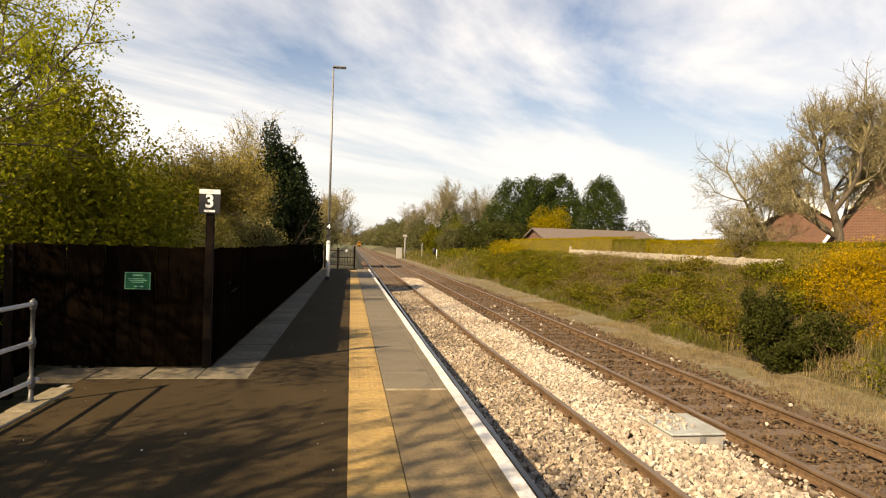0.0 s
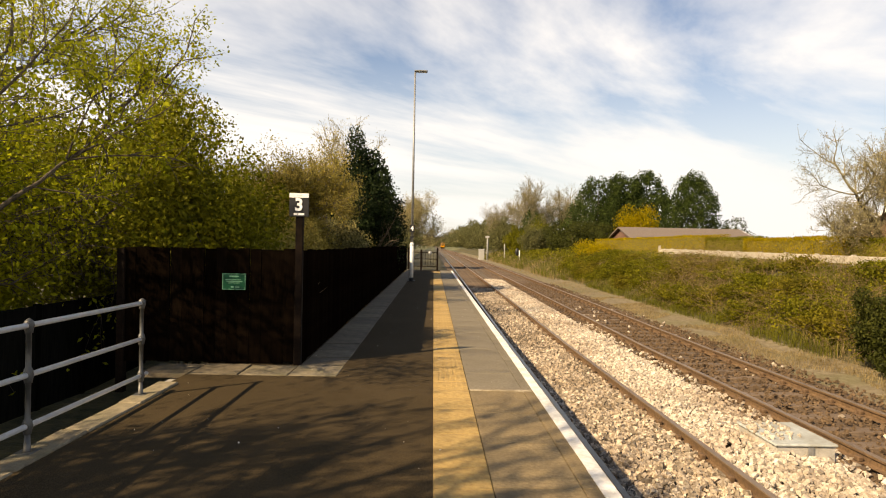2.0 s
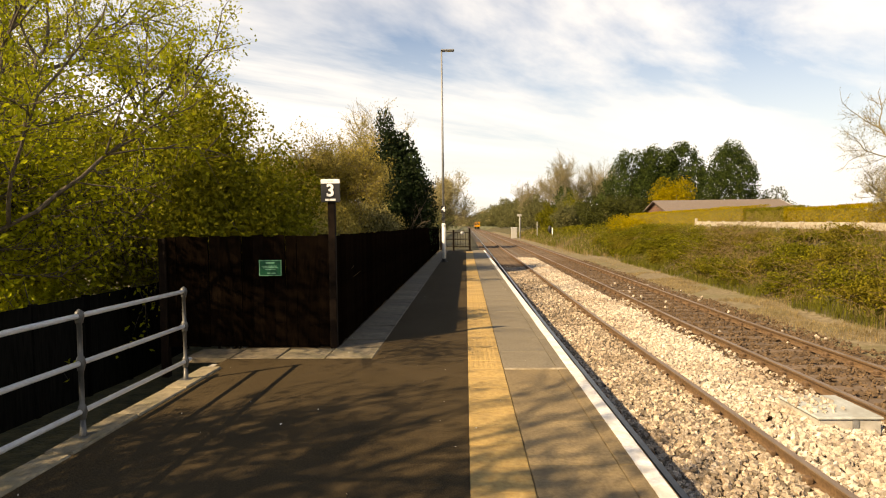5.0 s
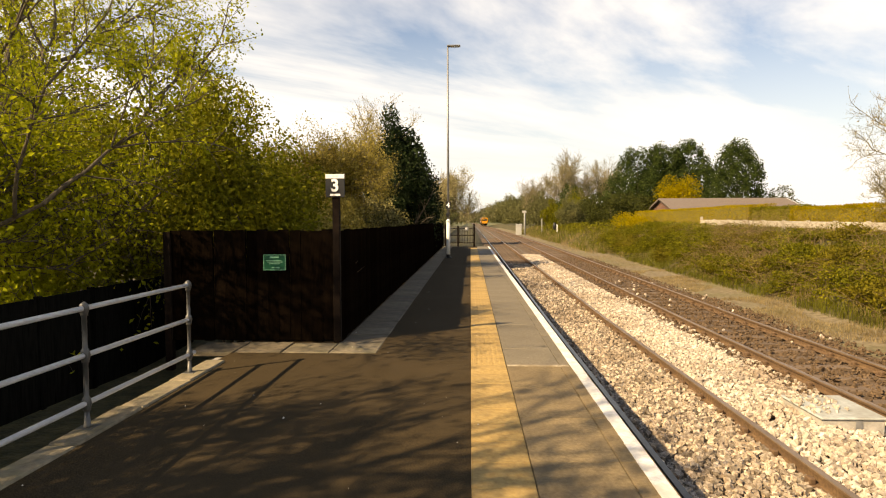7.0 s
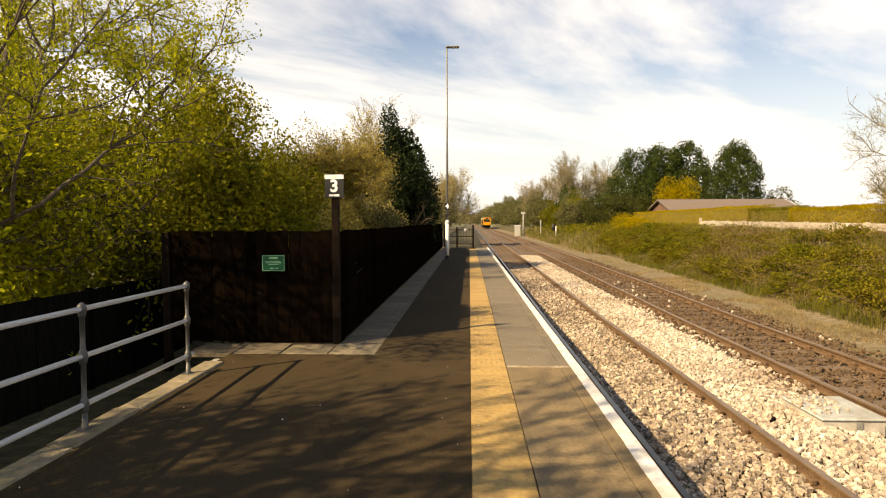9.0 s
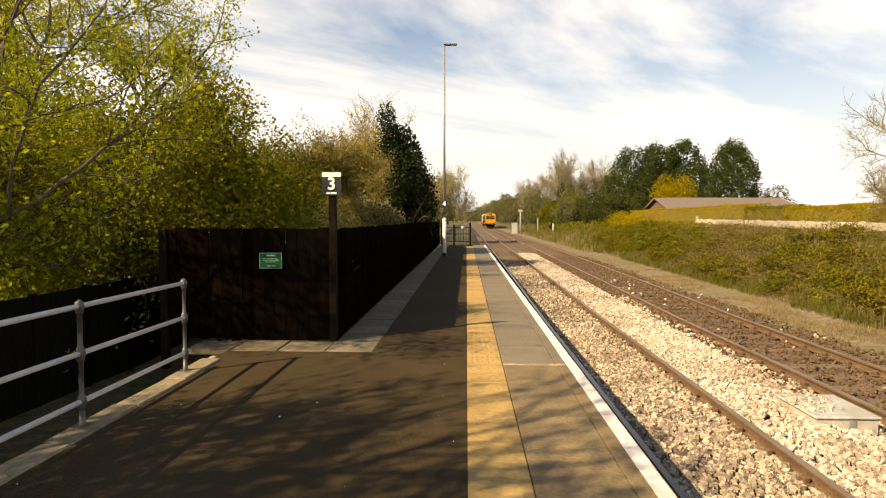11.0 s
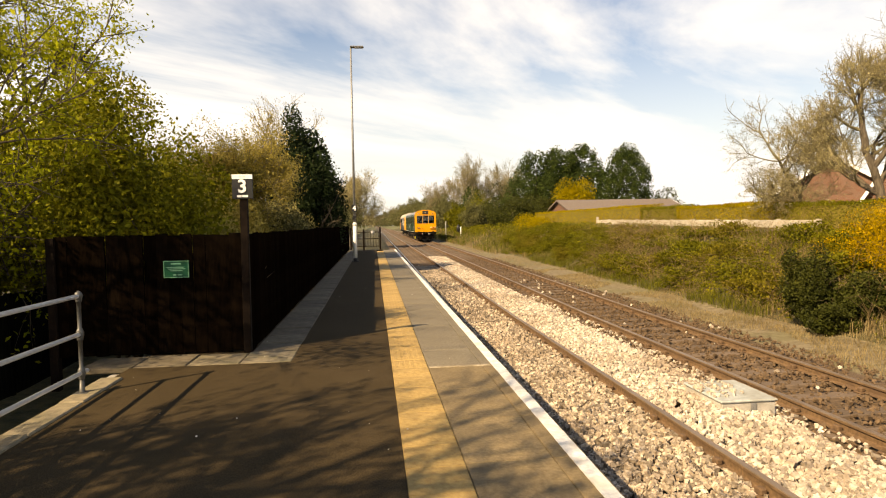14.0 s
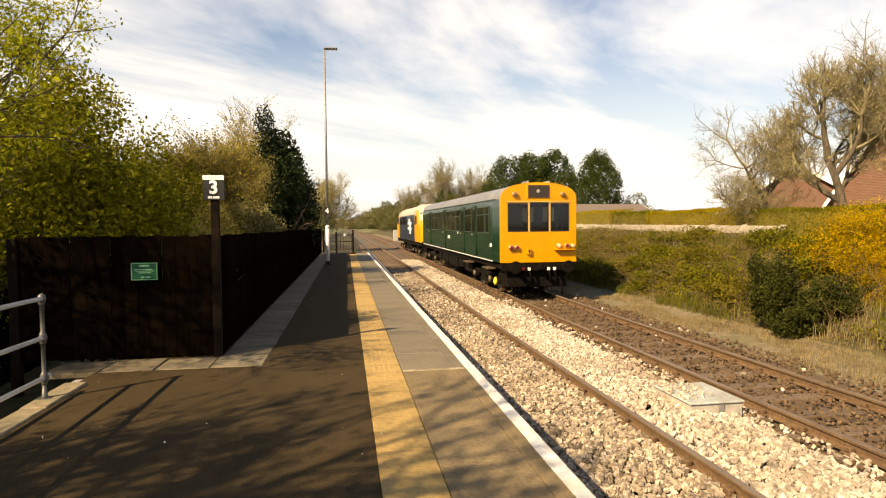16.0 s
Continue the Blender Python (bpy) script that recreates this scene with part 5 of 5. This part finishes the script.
def build_right_side():
    hedge("golden clipped garden hedge behind concrete fence", 13.7, 15.2, 31.0, 52.0, 0.3, 2.45, 38000, "leaf_gold", 71)
    hedge("green clipped section of garden hedge", 13.75, 15.2, 27.0, 31.0, 0.6, 2.28, 12000, "leaf_hedge", 72)
    hedge("golden clipped garden hedge behind concrete fence", 13.7, 15.2, 20.3, 27.0, 0.6, 2.22, 21000, "leaf_gold", 73)
    hedge("green clipped hedge below the bare trees", 13.8, 15.2, 13.0, 20.3, 0.6, 2.10, 19000, "leaf_hedge", 74)
    bush("golden_bush", "golden bush at the end of garden hedge", (12.9, 47.5, -0.3), (1.4, 3.2, 2.5), 8000, "leaf_gold", 75, 0.10, 10)
    # low concrete fence on top of the bank
    fence = empty("concrete_fence", pose(13.15, 0, 0), label="low weathered concrete post and board fence on bank", category="fence")
    ys = [17.2 + 1.83 * i for i in range(11)]
    for i, y in enumerate(ys):
        z = 1.46 + 0.17 * (y - 17.2) / 18.3
        part("post", box_bm(-0.06, y - 0.06, 0.3, 0.06, y + 0.06, z + 0.10 + (0.14 if i == 10 else 0), bevel=0.012), M["pale_concrete"], fence)
        if i < 10:
            bm = box_bm(-0.03, 0.06, -0.20, 0.03, 1.77, 0.06, bevel=0.01)
            b = part("board", bm, M["pale_concrete"], fence)
            b.matrix_basis = pose(0, y, z, 0.6, 0, 0)
            # Added dark board stands for the dark gap below the top board.
            bm = box_bm(-0.025, 0.06, -0.95, 0.025, 1.77, -0.24, bevel=0.01)
            b = part("lower_board", bm, M["dark_gap_fill"], fence)
            b.matrix_basis = pose(0.05, y, z, 0.6, 0, 0)
    # golden shrub and the dark shrubs by the line
    bush("gorse_bush", "large shrub in full golden-yellow flower", (12.4, 12.9, -0.35), (1.9, 1.8, 2.5), 34000, "gorse", 81, 0.045, 60, low=-0.3, aspect=0.35)
    bush("gorse_bush", "golden-yellow flowering shrub on bank", (13.6, 10.8, 0.0), (2.1, 1.9, 2.5), 26000, "gorse", 82, 0.045, 60, low=-0.3, aspect=0.35)
    bush("gorse_bush", "low golden-yellow shrub beside the dark evergreen", (11.7, 11.3, -0.6), (1.2, 1.0, 1.5), 16000, "gorse", 87, 0.042, 50, low=-0.3, aspect=0.35)
    bush("gorse_growth", "dark green lower growth of the golden shrub", (12.2, 12.5, -0.6), (1.5, 1.4, 1.5), 9000, "leaf_dark", 83, 0.06, 34)
    bush("evergreen_shrub", "dark glossy evergreen shrub beside the verge", (9.45, 12.7, -0.85), (0.62, 0.66, 1.75), 9000, "leaf_dark", 84, 0.06, 34)
    bush("evergreen_shrub", "spreading dark evergreen shrub beside the verge", (10.3, 12.0, -0.85), (0.85, 0.65, 1.25), 9000, "leaf_dark", 85, 0.06, 34)
    bush("evergreen_shrub", "small dark evergreen shrub beside the verge", (9.3, 11.9, -0.9), (0.45, 0.42, 0.8), 4000, "leaf_dark", 86, 0.055, 24)
    # bare garden trees
    tree("bare_garden_tree", "bare spreading garden tree with lichened twigs", (16.5, 18.2, 0.9), 10.2, 91, "leaf_bud", 2, 0.045, 5, 0.20, 5, 0.0, 0.90, 0.30, (-0.10, 0.05, 1), bark="twig", scatter=0.03, up=0.14)
    tree("bare_garden_tree", "bare forked garden tree with lichened twigs", (17.9, 17.4, 0.9), 10.0, 92, "leaf_bud", 1, 0.045, 5, 0.17, 5, 0.0, 0.95, 0.36, (0.12, 0.1, 1), bark="twig", scatter=0.04, up=0.08)
    tree("bare_garden_tree", "low leaning bare twiggy garden tree over hedge", (15.9, 20.6, 0.9), 6.2, 93, "leaf_bud", 1, 0.045, 5, 0.12, 5, 0.05, 1.0, 0.36, (-0.45, 0.25, 0.8), bark="twig", scatter=0.04)


M["pale_concrete"] = material("sun bleached concrete", ((0.33, 0.29, 0.22), (0.48, 0.43, 0.34)), 10, 0.9, bump=0.3, stain=(0.33, 0.29, 0.22), stain_scale=2.0, per_piece=0.1)
# Dark grey imitates the open gap under the concrete boards.
M["dark_gap_fill"] = material("dark grey gap fill", ((0.10, 0.09, 0.07), (0.19, 0.17, 0.13)), 8, 0.95, bump=0.4)
build_right_side()


def conifer(label, at, h, w, n, seed):
    """A broad dense crown of overlapping tufts, narrowing to an uneven top."""
    root = empty("conifer", pose(*at), label=label, category="conifer", group="garden conifers")
    part("trunk", tube_bm((0, 0, -0.2), (0, 0, h * 0.9), h * 0.022, 0.02, 8), M["bark"], root)
    r = np.random.RandomState(seed)
    tufts = 190
    k = r.uniform(0.06, 0.97, tufts)
    a = r.uniform(0, 6.283, tufts)
    rad = (w / 2) * (1 - k ** 2.4) ** 0.66 * (0.80 + 0.20 * np.minimum(1, k * 4)) * r.uniform(0.62, 1.0, tufts)
    mid = np.stack([rad * np.cos(a), rad * np.sin(a), h * k], 1)
    own = r.randint(0, tufts, n)
    q = r.normal(size=(n, 3))
    q *= (r.uniform(0.15, 1, n) ** 0.5 / np.linalg.norm(q, axis=1))[:, None]
    size = (r.uniform(0.04, 0.11, tufts) * w)[own]
    spots = mid[own] + q * size[:, None] * np.array([1.0, 1.0, 1.7])
    core = r.normal(size=(n // 3, 3))
    core *= (r.uniform(0, 1, n // 3) ** 0.4 / np.linalg.norm(core, axis=1))[:, None]
    core = core * np.array([0.34 * w, 0.34 * w, 0.40 * h]) + np.array([0, 0, 0.45 * h])
    leaf_mesh("crown", np.concatenate([spots, core]), 0.026 * h, M["leaf_conifer"], root, seed, 0.42)


def build_far():
    conifer("dark dense garden conifer", (27.0, 63.5, 0.4), 9.0, 7.0, 18000, 101)
    conifer("tall dark conifer in a close group", (19.6, 73, 0.2), 9.6, 8.7, 17000, 102)
    conifer("tall dark conifer in a close group", (22.6, 74, 0.2), 10.4, 8.0, 17000, 103)
    conifer("tall dark conifer in a close group", (25.4, 73, 0.2), 10.7, 7.5, 17000, 104)
    conifer("dark conifer among bare trees", (15.6, 98, 0.0), 7.6, 5.4, 6000, 105)
    bush("evergreen_bush", "dark bush beside the garden conifer", (30.5, 62, 0.4), (2.4, 2, 4.0), 4000, "leaf_dark", 106, 0.2, 8)
    bush("golden_willow", "golden-twigged willow before dark conifers", (20.6, 62, 0.3), (2.4, 2.0, 5.8), 8000, "leaf_gold", 107, 0.16, 12, bark="twig")
    for i, (x, y, h) in enumerate(((15.5, 108, 12.0), (19.5, 112, 13.2), (24.0, 110, 11.8), (27.5, 116, 12.5), (14.6, 125, 10.5), (17, 140, 11.5))):
        tree("bare_tree", "tall bare grey tree behind trackside thicket", (x, y, 0.3), h * 1.3, 110 + i, "leaf_bud", 1, 0.08, 4, 0.22, 7, 0.0, 0.75, 0.37, bark="twig", group="bare trackside trees")
    rng = random.Random(7)
    rows = [(13.8, 57, 1.6, 3.2, "leaf_dark"), (16.8, 63, 2.2, 3.6, "leaf_dark"), (14.5, 68, 2.2, 3.6, "leaf_dark"), (16.5, 76, 2.6, 5.6, "leaf_dark"), (13.8, 82, 2.0, 4.4, "far_leaf"), (15.6, 90, 2.6, 5.6, "leaf_hedge"), (13.6, 100, 2.2, 4.6, "leaf_hedge"), (12.8, 112, 2.4, 6.0, "far_leaf"),
            (14.4, 126, 3.0, 6.8, "far_leaf"), (13.2, 145, 3.2, 7.4, "far_leaf"), (14.0, 168, 4.0, 8.2, "far_leaf"), (14.2, 195, 4.5, 9.0, "far_leaf"), (14.5, 230, 5.0, 9.5, "far_leaf"), (16, 275, 7, 10, "far_leaf"), (18, 330, 9, 11, "far_leaf"), (22, 400, 14, 12, "far_leaf"), (24, 520, 18, 14, "far_leaf")]
    for i, (x, y, w, h, leaf) in enumerate(rows):
        bush("trackside_thicket", "dense trackside thicket in early leaf" if leaf != "leaf_dark" else "dark evergreen trackside thicket", (x, y, ground_at(x, y) - 0.2), (w, w * 1.6, h), 7000, leaf, 130 + i, 0.0018 * y + 0.03, 28, bark="twig", group="trackside thicket")
    for i, (x, y, w, h) in enumerate(((-7, 95, 3, 6), (-8, 130, 4, 6.5), (-9, 180, 6, 7), (-12, 250, 9, 8), (-20, 350, 16, 9), (-40, 480, 34, 9), (0, 640, 30, 12), (40, 640, 34, 13), (-100, 560, 60, 12), (100, 500, 60, 14))):
        bush("trackside_thicket", "hazy distant tree belt", (x, y, 0.2), (w, w * 1.2, h), 4000, "far_leaf", 160 + i, 0.0022 * y + 0.03, 14, bark="twig", group="trackside thicket")


build_far()


# ---------------------------------------------------------------- ground cover
def blades(name, spots, height, width, mat, label, seed, lean=0.45):
    r = np.random.RandomState(seed)
    p = np.asarray(spots, float)
    n = len(p)
    a = r.uniform(0, 6.283, n)
    h = height * r.uniform(0.45, 1.3, n)
    d = np.stack([np.cos(a), np.sin(a), np.zeros(n)], 1)
    s = np.stack([-np.sin(a), np.cos(a), np.zeros(n)], 1) * width
    k = r.uniform(0.1, lean, n)[:, None] * h[:, None]
    up = np.array([0, 0, 1.0])
    v0, v1 = p - s, p + s
    m0, m1 = p - s * 0.8 + d * k * 0.35 + up * h[:, None] * 0.6, p + s * 0.8 + d * k * 0.35 + up * h[:, None] * 0.6
    t = p + d * k + up * (h * 0.95)[:, None]
    v = np.stack([v0, v1, m1, m0, t], 1).reshape(-1, 3)
    i = np.arange(n) * 5
    faces = np.stack([i, i + 1, i + 2, i + 3], 1).tolist() + np.stack([i + 3, i + 2, i + 4], 1).tolist()
    return tagged(mesh_object(name, v.tolist(), faces, mat), label, "grass", kind="stuff")


def on_bank(x0, x1, y0, y1, n, seed, thresh=-1.0, freq=0.5, lift=0.0):
    r = np.random.RandomState(seed)
    out = []
    while len(out) < n:
        x, y = r.uniform(x0, x1), r.uniform(y0, y1)
        if noise.noise(Vector((x * freq, y * freq, seed * 1.7))) > thresh:
            out.append((x, y, bank_height(x, y) + lift * r.random()))
    return out


def build_mounds():
    rng = random.Random(77)
    for i in range(64):
        row = i % 2
        y = 13.6 + (i // 2) * 1.12 + rng.uniform(-0.5, 0.5)
        x = rng.uniform(9.9, 11.2) if row else rng.uniform(11.3, 12.7)
        leaf = rng.choice(("leaf_bramble", "leaf_bramble", "leaf_hedge", "leaf_olive_green"))
        w = rng.uniform(0.55, 1.05)
        bush("bramble_mound", "low tangled bramble mound on the bank", (x, y, ground_at(x, y) - 0.1), (w, w * 1.3, rng.uniform(0.55, 1.1) * (1.0 if row else 0.62)), 2200, leaf, 300 + i, 0.07, 24, stems=7, bark="dead_stem", category="bramble", group="bramble mounds")


build_mounds()


def build_petals():
    r = np.random.RandomState(91)
    n = 70
    sp = np.stack([r.uniform(-2.8, 1.0, n), r.uniform(2.5, 16, n), np.full(n, 0.008)], 1)
    ob = leaf_mesh("fallen_petals", sp, 0.016, M["petal"], None, 92, 0.8, 0.95)
    tagged(ob, "scattered pale fallen petals on the asphalt", "petals", kind="stuff")


M["petal"] = plain("pale petal", (0.55, 0.50, 0.42), 0.8)
build_petals()


def build_cover():
    blades("dry_grass", on_bank(7.75, 10.4, 6, 30, 26000, 201, -0.25) + on_bank(7.8, 11.0, 30, 70, 9000, 202, -0.2), 0.075, 0.004, M["grass_dry"], "short dry straw-coloured verge grass", 203)
    blades("bank_grass", on_bank(9.2, 13.2, 6, 45, 30000, 204, -0.1), 0.32, 0.006, M["grass_green"], "long green grass tufts on bank", 205)
    blades("straw", on_bank(9.4, 13.2, 6, 45, 12000, 206, 0.05), 0.40, 0.005, M["grass_dry"], "dead straw among the bank growth", 207, 0.8)
    blades("far_grass", on_bank(8.6, 16, 44, 120, 16000, 215, -0.2), 0.55, 0.014, M["grass_green"], "rough grass along the far verge", 216)
    blades("far_straw", on_bank(8.4, 16, 44, 120, 9000, 217, -0.1), 0.50, 0.014, M["grass_dry"], "straw along the far verge", 218)
    far = on_bank(11.0, 16, 50, 100, 12000, 219, -0.05, 0.4, 0.9)
    tagged(leaf_mesh("far_bramble", far, 0.16, M["leaf_bramble"], None, 220), "bramble growth along the far verge", "bramble", kind="stuff")
    sp = on_bank(9.5, 12.8, 8, 50, 40000, 208, -0.05, 0.8, 0.45)
    tagged(leaf_mesh("bramble", sp, 0.075, M["leaf_bramble"], None, 209), "tangled green bramble covering the bank", "bramble", kind="stuff")
    # arching dead stems
    t = Twigs(210)
    r = random.Random(211)
    for x, y, z in on_bank(9.6, 12.8, 11, 34, 800, 212, 0.0, 0.4):
        a = r.uniform(0, 6.28)
        t.grow(Vector((x, y, z)), Vector((math.cos(a), math.sin(a), 1.2)), r.uniform(0.6, 1.2), 0.008, 1, 0.9, 0.7, 3, 0.3)
    tagged(t.mesh("bramble_stems", M["dead_stem"], None), "dead arching bramble stems on bank", "bramble", kind="stuff")
    blades("left_grass", on_bank(-9, -5.4, 3, 30, 6000, 213), 0.3, 0.008, M["grass_green"], "rough grass behind the fence", 214)


build_cover()


# ---------------------------------------------------------------- houses and line-side things
def brick_material():
    m = bpy.data.materials.new("red brown brick")
    m.use_nodes = True
    n, l = m.node_tree.nodes, m.node_tree.links
    b = n["Principled BSDF"]
    tc = n.new("ShaderNodeTexCoord")
    sep = n.new("ShaderNodeSeparateXYZ")
    l.new(tc.outputs["Object"], sep.inputs[0])
    cb = n.new("ShaderNodeCombineXYZ")
    l.new(sep.outputs[0], cb.inputs[0])
    l.new(sep.outputs[2], cb.inputs[1])
    t = n.new("ShaderNodeTexBrick")
    l.new(cb.outputs[0], t.inputs["Vector"])
    t.inputs["Scale"].default_value = 1.0
    t.inputs["Brick Width"].default_value = 0.225
    t.inputs["Row Height"].default_value = 0.075
    t.inputs["Mortar Size"].default_value = 0.010
    t.inputs["Color1"].default_value = (0.115, 0.043, 0.021, 1)
    t.inputs["Color2"].default_value = (0.155, 0.062, 0.032, 1)
    t.inputs["Mortar"].default_value = (0.16, 0.125, 0.095, 1)
    l.new(t.outputs[0], b.inputs["Base Color"])
    b.inputs["Roughness"].default_value = 0.9
    return m


M["brick"] = brick_material()
M["tile"] = material("brown concrete roof tiles", ((0.12, 0.092, 0.072), (0.185, 0.148, 0.12)), 6, 0.9, bump=0.5, bump_scale=12, stretch=(1, 6, 1))
M["dull_white"] = plain("dull white paint", (0.36, 0.35, 0.32), 0.7)
M["slate"] = material("dark grey shed roof", ((0.05, 0.05, 0.052), (0.10, 0.10, 0.10)), 6, 0.9, bump=0.3)


def gable_house(label, at, turn, half, eave, ridge, length, roof="tile", name="bungalow", over=0.35):
    """A house whose gable looks along its own -y."""
    root = empty(name, pose(*at, 0, 0, turn), label=label, category="house")
    bm = bmesh.new()
    v = [bm.verts.new(p) for p in ((-half, 0, -1), (half, 0, -1), (half, 0, eave), (0, 0, ridge), (-half, 0, eave), (-half, length, -1), (half, length, -1), (half, length, eave), (0, length, ridge), (-half, length, eave))]
    for f in ((0, 1, 2, 3, 4), (6, 5, 9, 8, 7), (0, 4, 9, 5), (1, 6, 7, 2)):
        bm.faces.new([v[i] for i in f])
    part("wall", bm, M["brick"], root)
    sl = (ridge - eave) / half
    for s in (-1, 1):
        bm = bmesh.new()
        o = over
        a, b = (0, ridge + 0.02), (s * (half + o), eave - o * sl + 0.02)
        vs = [bm.verts.new(p) for p in ((a[0], -o, a[1]), (b[0], -o, b[1]), (b[0], length + o, b[1]), (a[0], length + o, a[1]), (a[0], -o, a[1] + 0.12), (b[0], -o, b[1] + 0.12), (b[0], length + o, b[1] + 0.12), (a[0], length + o, a[1] + 0.12))]
        for f in ((0, 3, 2, 1), (4, 5, 6, 7), (0, 1, 5, 4), (1, 2, 6, 5), (2, 3, 7, 6), (3, 0, 4, 7)):
            bm.faces.new([vs[i] for i in f])
        bmesh.ops.recalc_face_normals(bm, faces=bm.faces)
        rf = part("roof_slope", bm, M[roof], root)
        bm = bmesh.new()
        vs = [bm.verts.new(p) for p in ((a[0], -o - 0.04, a[1] - 0.14), (b[0], -o - 0.04, b[1] - 0.14), (b[0], -o - 0.04, b[1] + 0.13), (a[0], -o - 0.04, a[1] + 0.13), (a[0], -o, a[1] - 0.14), (b[0], -o, b[1] - 0.14), (b[0], -o, b[1] + 0.13), (a[0], -o, a[1] + 0.13))]
        for f in ((0, 1, 2, 3), (4, 7, 6, 5), (0, 4, 5, 1), (3, 2, 6, 7), (1, 5, 6, 2), (0, 3, 7, 4)):
            bm.faces.new([vs[i] for i in f])
        bmesh.ops.recalc_face_normals(bm, faces=bm.faces)
        part("bargeboard", bm, M["white"], rf, "white painted bargeboard")
    return root


def window(root, x0, x1, z0, z1):
    w = part("window", box_bm(x0, -0.03, z0, x1, -0.005, z1), M["cab_dark"], root)
    for a, b, c, d in ((x0 - 0.05, x0, z0 - 0.05, z1 + 0.05), (x1, x1 + 0.05, z0 - 0.05, z1 + 0.05), (x0, x1, z0 - 0.05, z0), (x0, x1, z1, z1 + 0.05), ((x0 + x1) / 2 - 0.025, (x0 + x1) / 2 + 0.025, z0, z1)):
        part("window_frame", box_bm(a, -0.05, c, b, -0.004, d), M["white"], w)


def build_houses():
    h = gable_house("red brick bungalow gable with white bargeboards", (33.6, 41.8, 0.9), -38, 4.8, 1.9, 5.1, 10)
    window(h, 1.2, 3.0, 0.3, 1.2)
    h = gable_house("red brick house with steep white bargeboards", (25.5, 24.4, 0.9), -50, 3.6, 1.4, 7.4, 9)
    window(h, -1.0, 1.0, 1.2, 2.4)
    gable_house("long low bungalow with brown tiled roof", (28.8, 58, 0.3), 90, 4.0, 2.15, 3.3, 11, over=0.3)
    gable_house("dark roofed garden shed beyond hedge", (20.8, 69.5, 0.3), 90, 1.8, 2.0, 3.1, 3.0, "slate", "garden_shed")
    s = empty("white_caravan", pose(25.0, 29.0, 0.9, 0, 0, -38), label="white painted garden outbuilding seen over hedge", category="outbuilding")
    part("body", box_bm(-0.8, 0, 0, 0.8, 2.0, 1.15, bevel=0.08), M["dull_white"], s)
    part("roof", box_bm(-0.86, -0.08, 1.15, 0.86, 2.08, 1.22, bevel=0.03), M["pale_grey"], s)
    s = empty("greenhouse", pose(26.6, 42.5, 0.9, 0, 0, -30), label="low white-framed greenhouse roof beyond hedge", category="greenhouse")
    part("body", box_bm(-0.7, 0, 0, 0.7, 1.2, 0.8, bevel=0.04), M["dull_white"], s)
    part("roof", box_bm(-0.8, -0.1, 0.8, 0.8, 1.3, 0.86, bevel=0.02), M["pale_grey"], s)


build_houses()


def build_lineside():
    z = RAIL + rise(95) - 0.25
    s = empty("signal_post", pose(8.32, 95, z), label="grey lineside signal post with small pale head", category="signal")
    part("post", tube_bm((0, 0, -0.3), (0, 0, 3.7), 0.09, 0.08, 10), M["dull_white"], s)
    part("head", box_bm(-0.32, -0.12, 3.55, 0.32, 0.12, 3.9, bevel=0.03), M["dull_white"], s)
    part("ladder", box_bm(0.12, 0.05, 0, 0.2, 0.1, 3.5), M["lamp_grey"], s)
    c = empty("relay_cabinet", pose(7.9, 99.5, z), label="pale grey lineside relay cabinet", category="cabinet")
    part("body", box_bm(-0.55, -0.35, -0.1, 0.35, 0.35, 1.75, bevel=0.02), M["dull_white"], c)
    part("door", box_bm(-0.50, -0.365, 0.1, 0.30, -0.352, 1.65, bevel=0.004), M["dull_white"], c)
    part("roof", box_bm(-0.6, -0.4, 1.75, 0.4, 0.4, 1.82, bevel=0.02), M["pale_grey"], c)
    p = empty("marker_post", pose(10.2, 88, RAIL + 0.2), label="pale slim marker post before thicket", category="post")
    part("post", tube_bm((0, 0, -0.3), (0, 0, 2.6), 0.05, n=8), M["dull_white"], p)
    d = empty("lineside_board", pose(11.0, 79, 0.0), label="dark oval lineside board with white foot", category="sign")
    part("post", tube_bm((0.1, 0, -0.5), (0.1, 0, 1.2), 0.06, n=8), M["white"], d)
    part("board", lathe(bmesh.new(), [(0.05, 0.3), (0.20, 0.45), (0.25, 0.8), (0.22, 1.1), (0.06, 1.3)], (-0.2, 0.1, 0.2), "Z", 14), M["black"], d)


build_lineside()


# ---------------------------------------------------------------- what moves
TRACK_X = (RAILS[2] + RAILS[3]) / 2
SPEED, FRONT_AT_END = 26.6, 19.2


def vehicle_pose(y, length):
    """Both ends of the vehicle stand on the rail."""
    z0, z1 = RAIL + rise(y), RAIL + rise(y + length)
    return pose(TRACK_X, y, z0, math.degrees(math.atan2(z1 - z0, length)), 0, 0)


def motions():
    times = [0.5 * i for i in range(33)]
    walk(railcar, [(t, vehicle_pose(FRONT_AT_END + SPEED * (16 - t), 19.7)) for t in times])
    walk(loco, [(t, vehicle_pose(FRONT_AT_END + SPEED * (16 - t) + 20.9, 18.7)) for t in times])


motions()
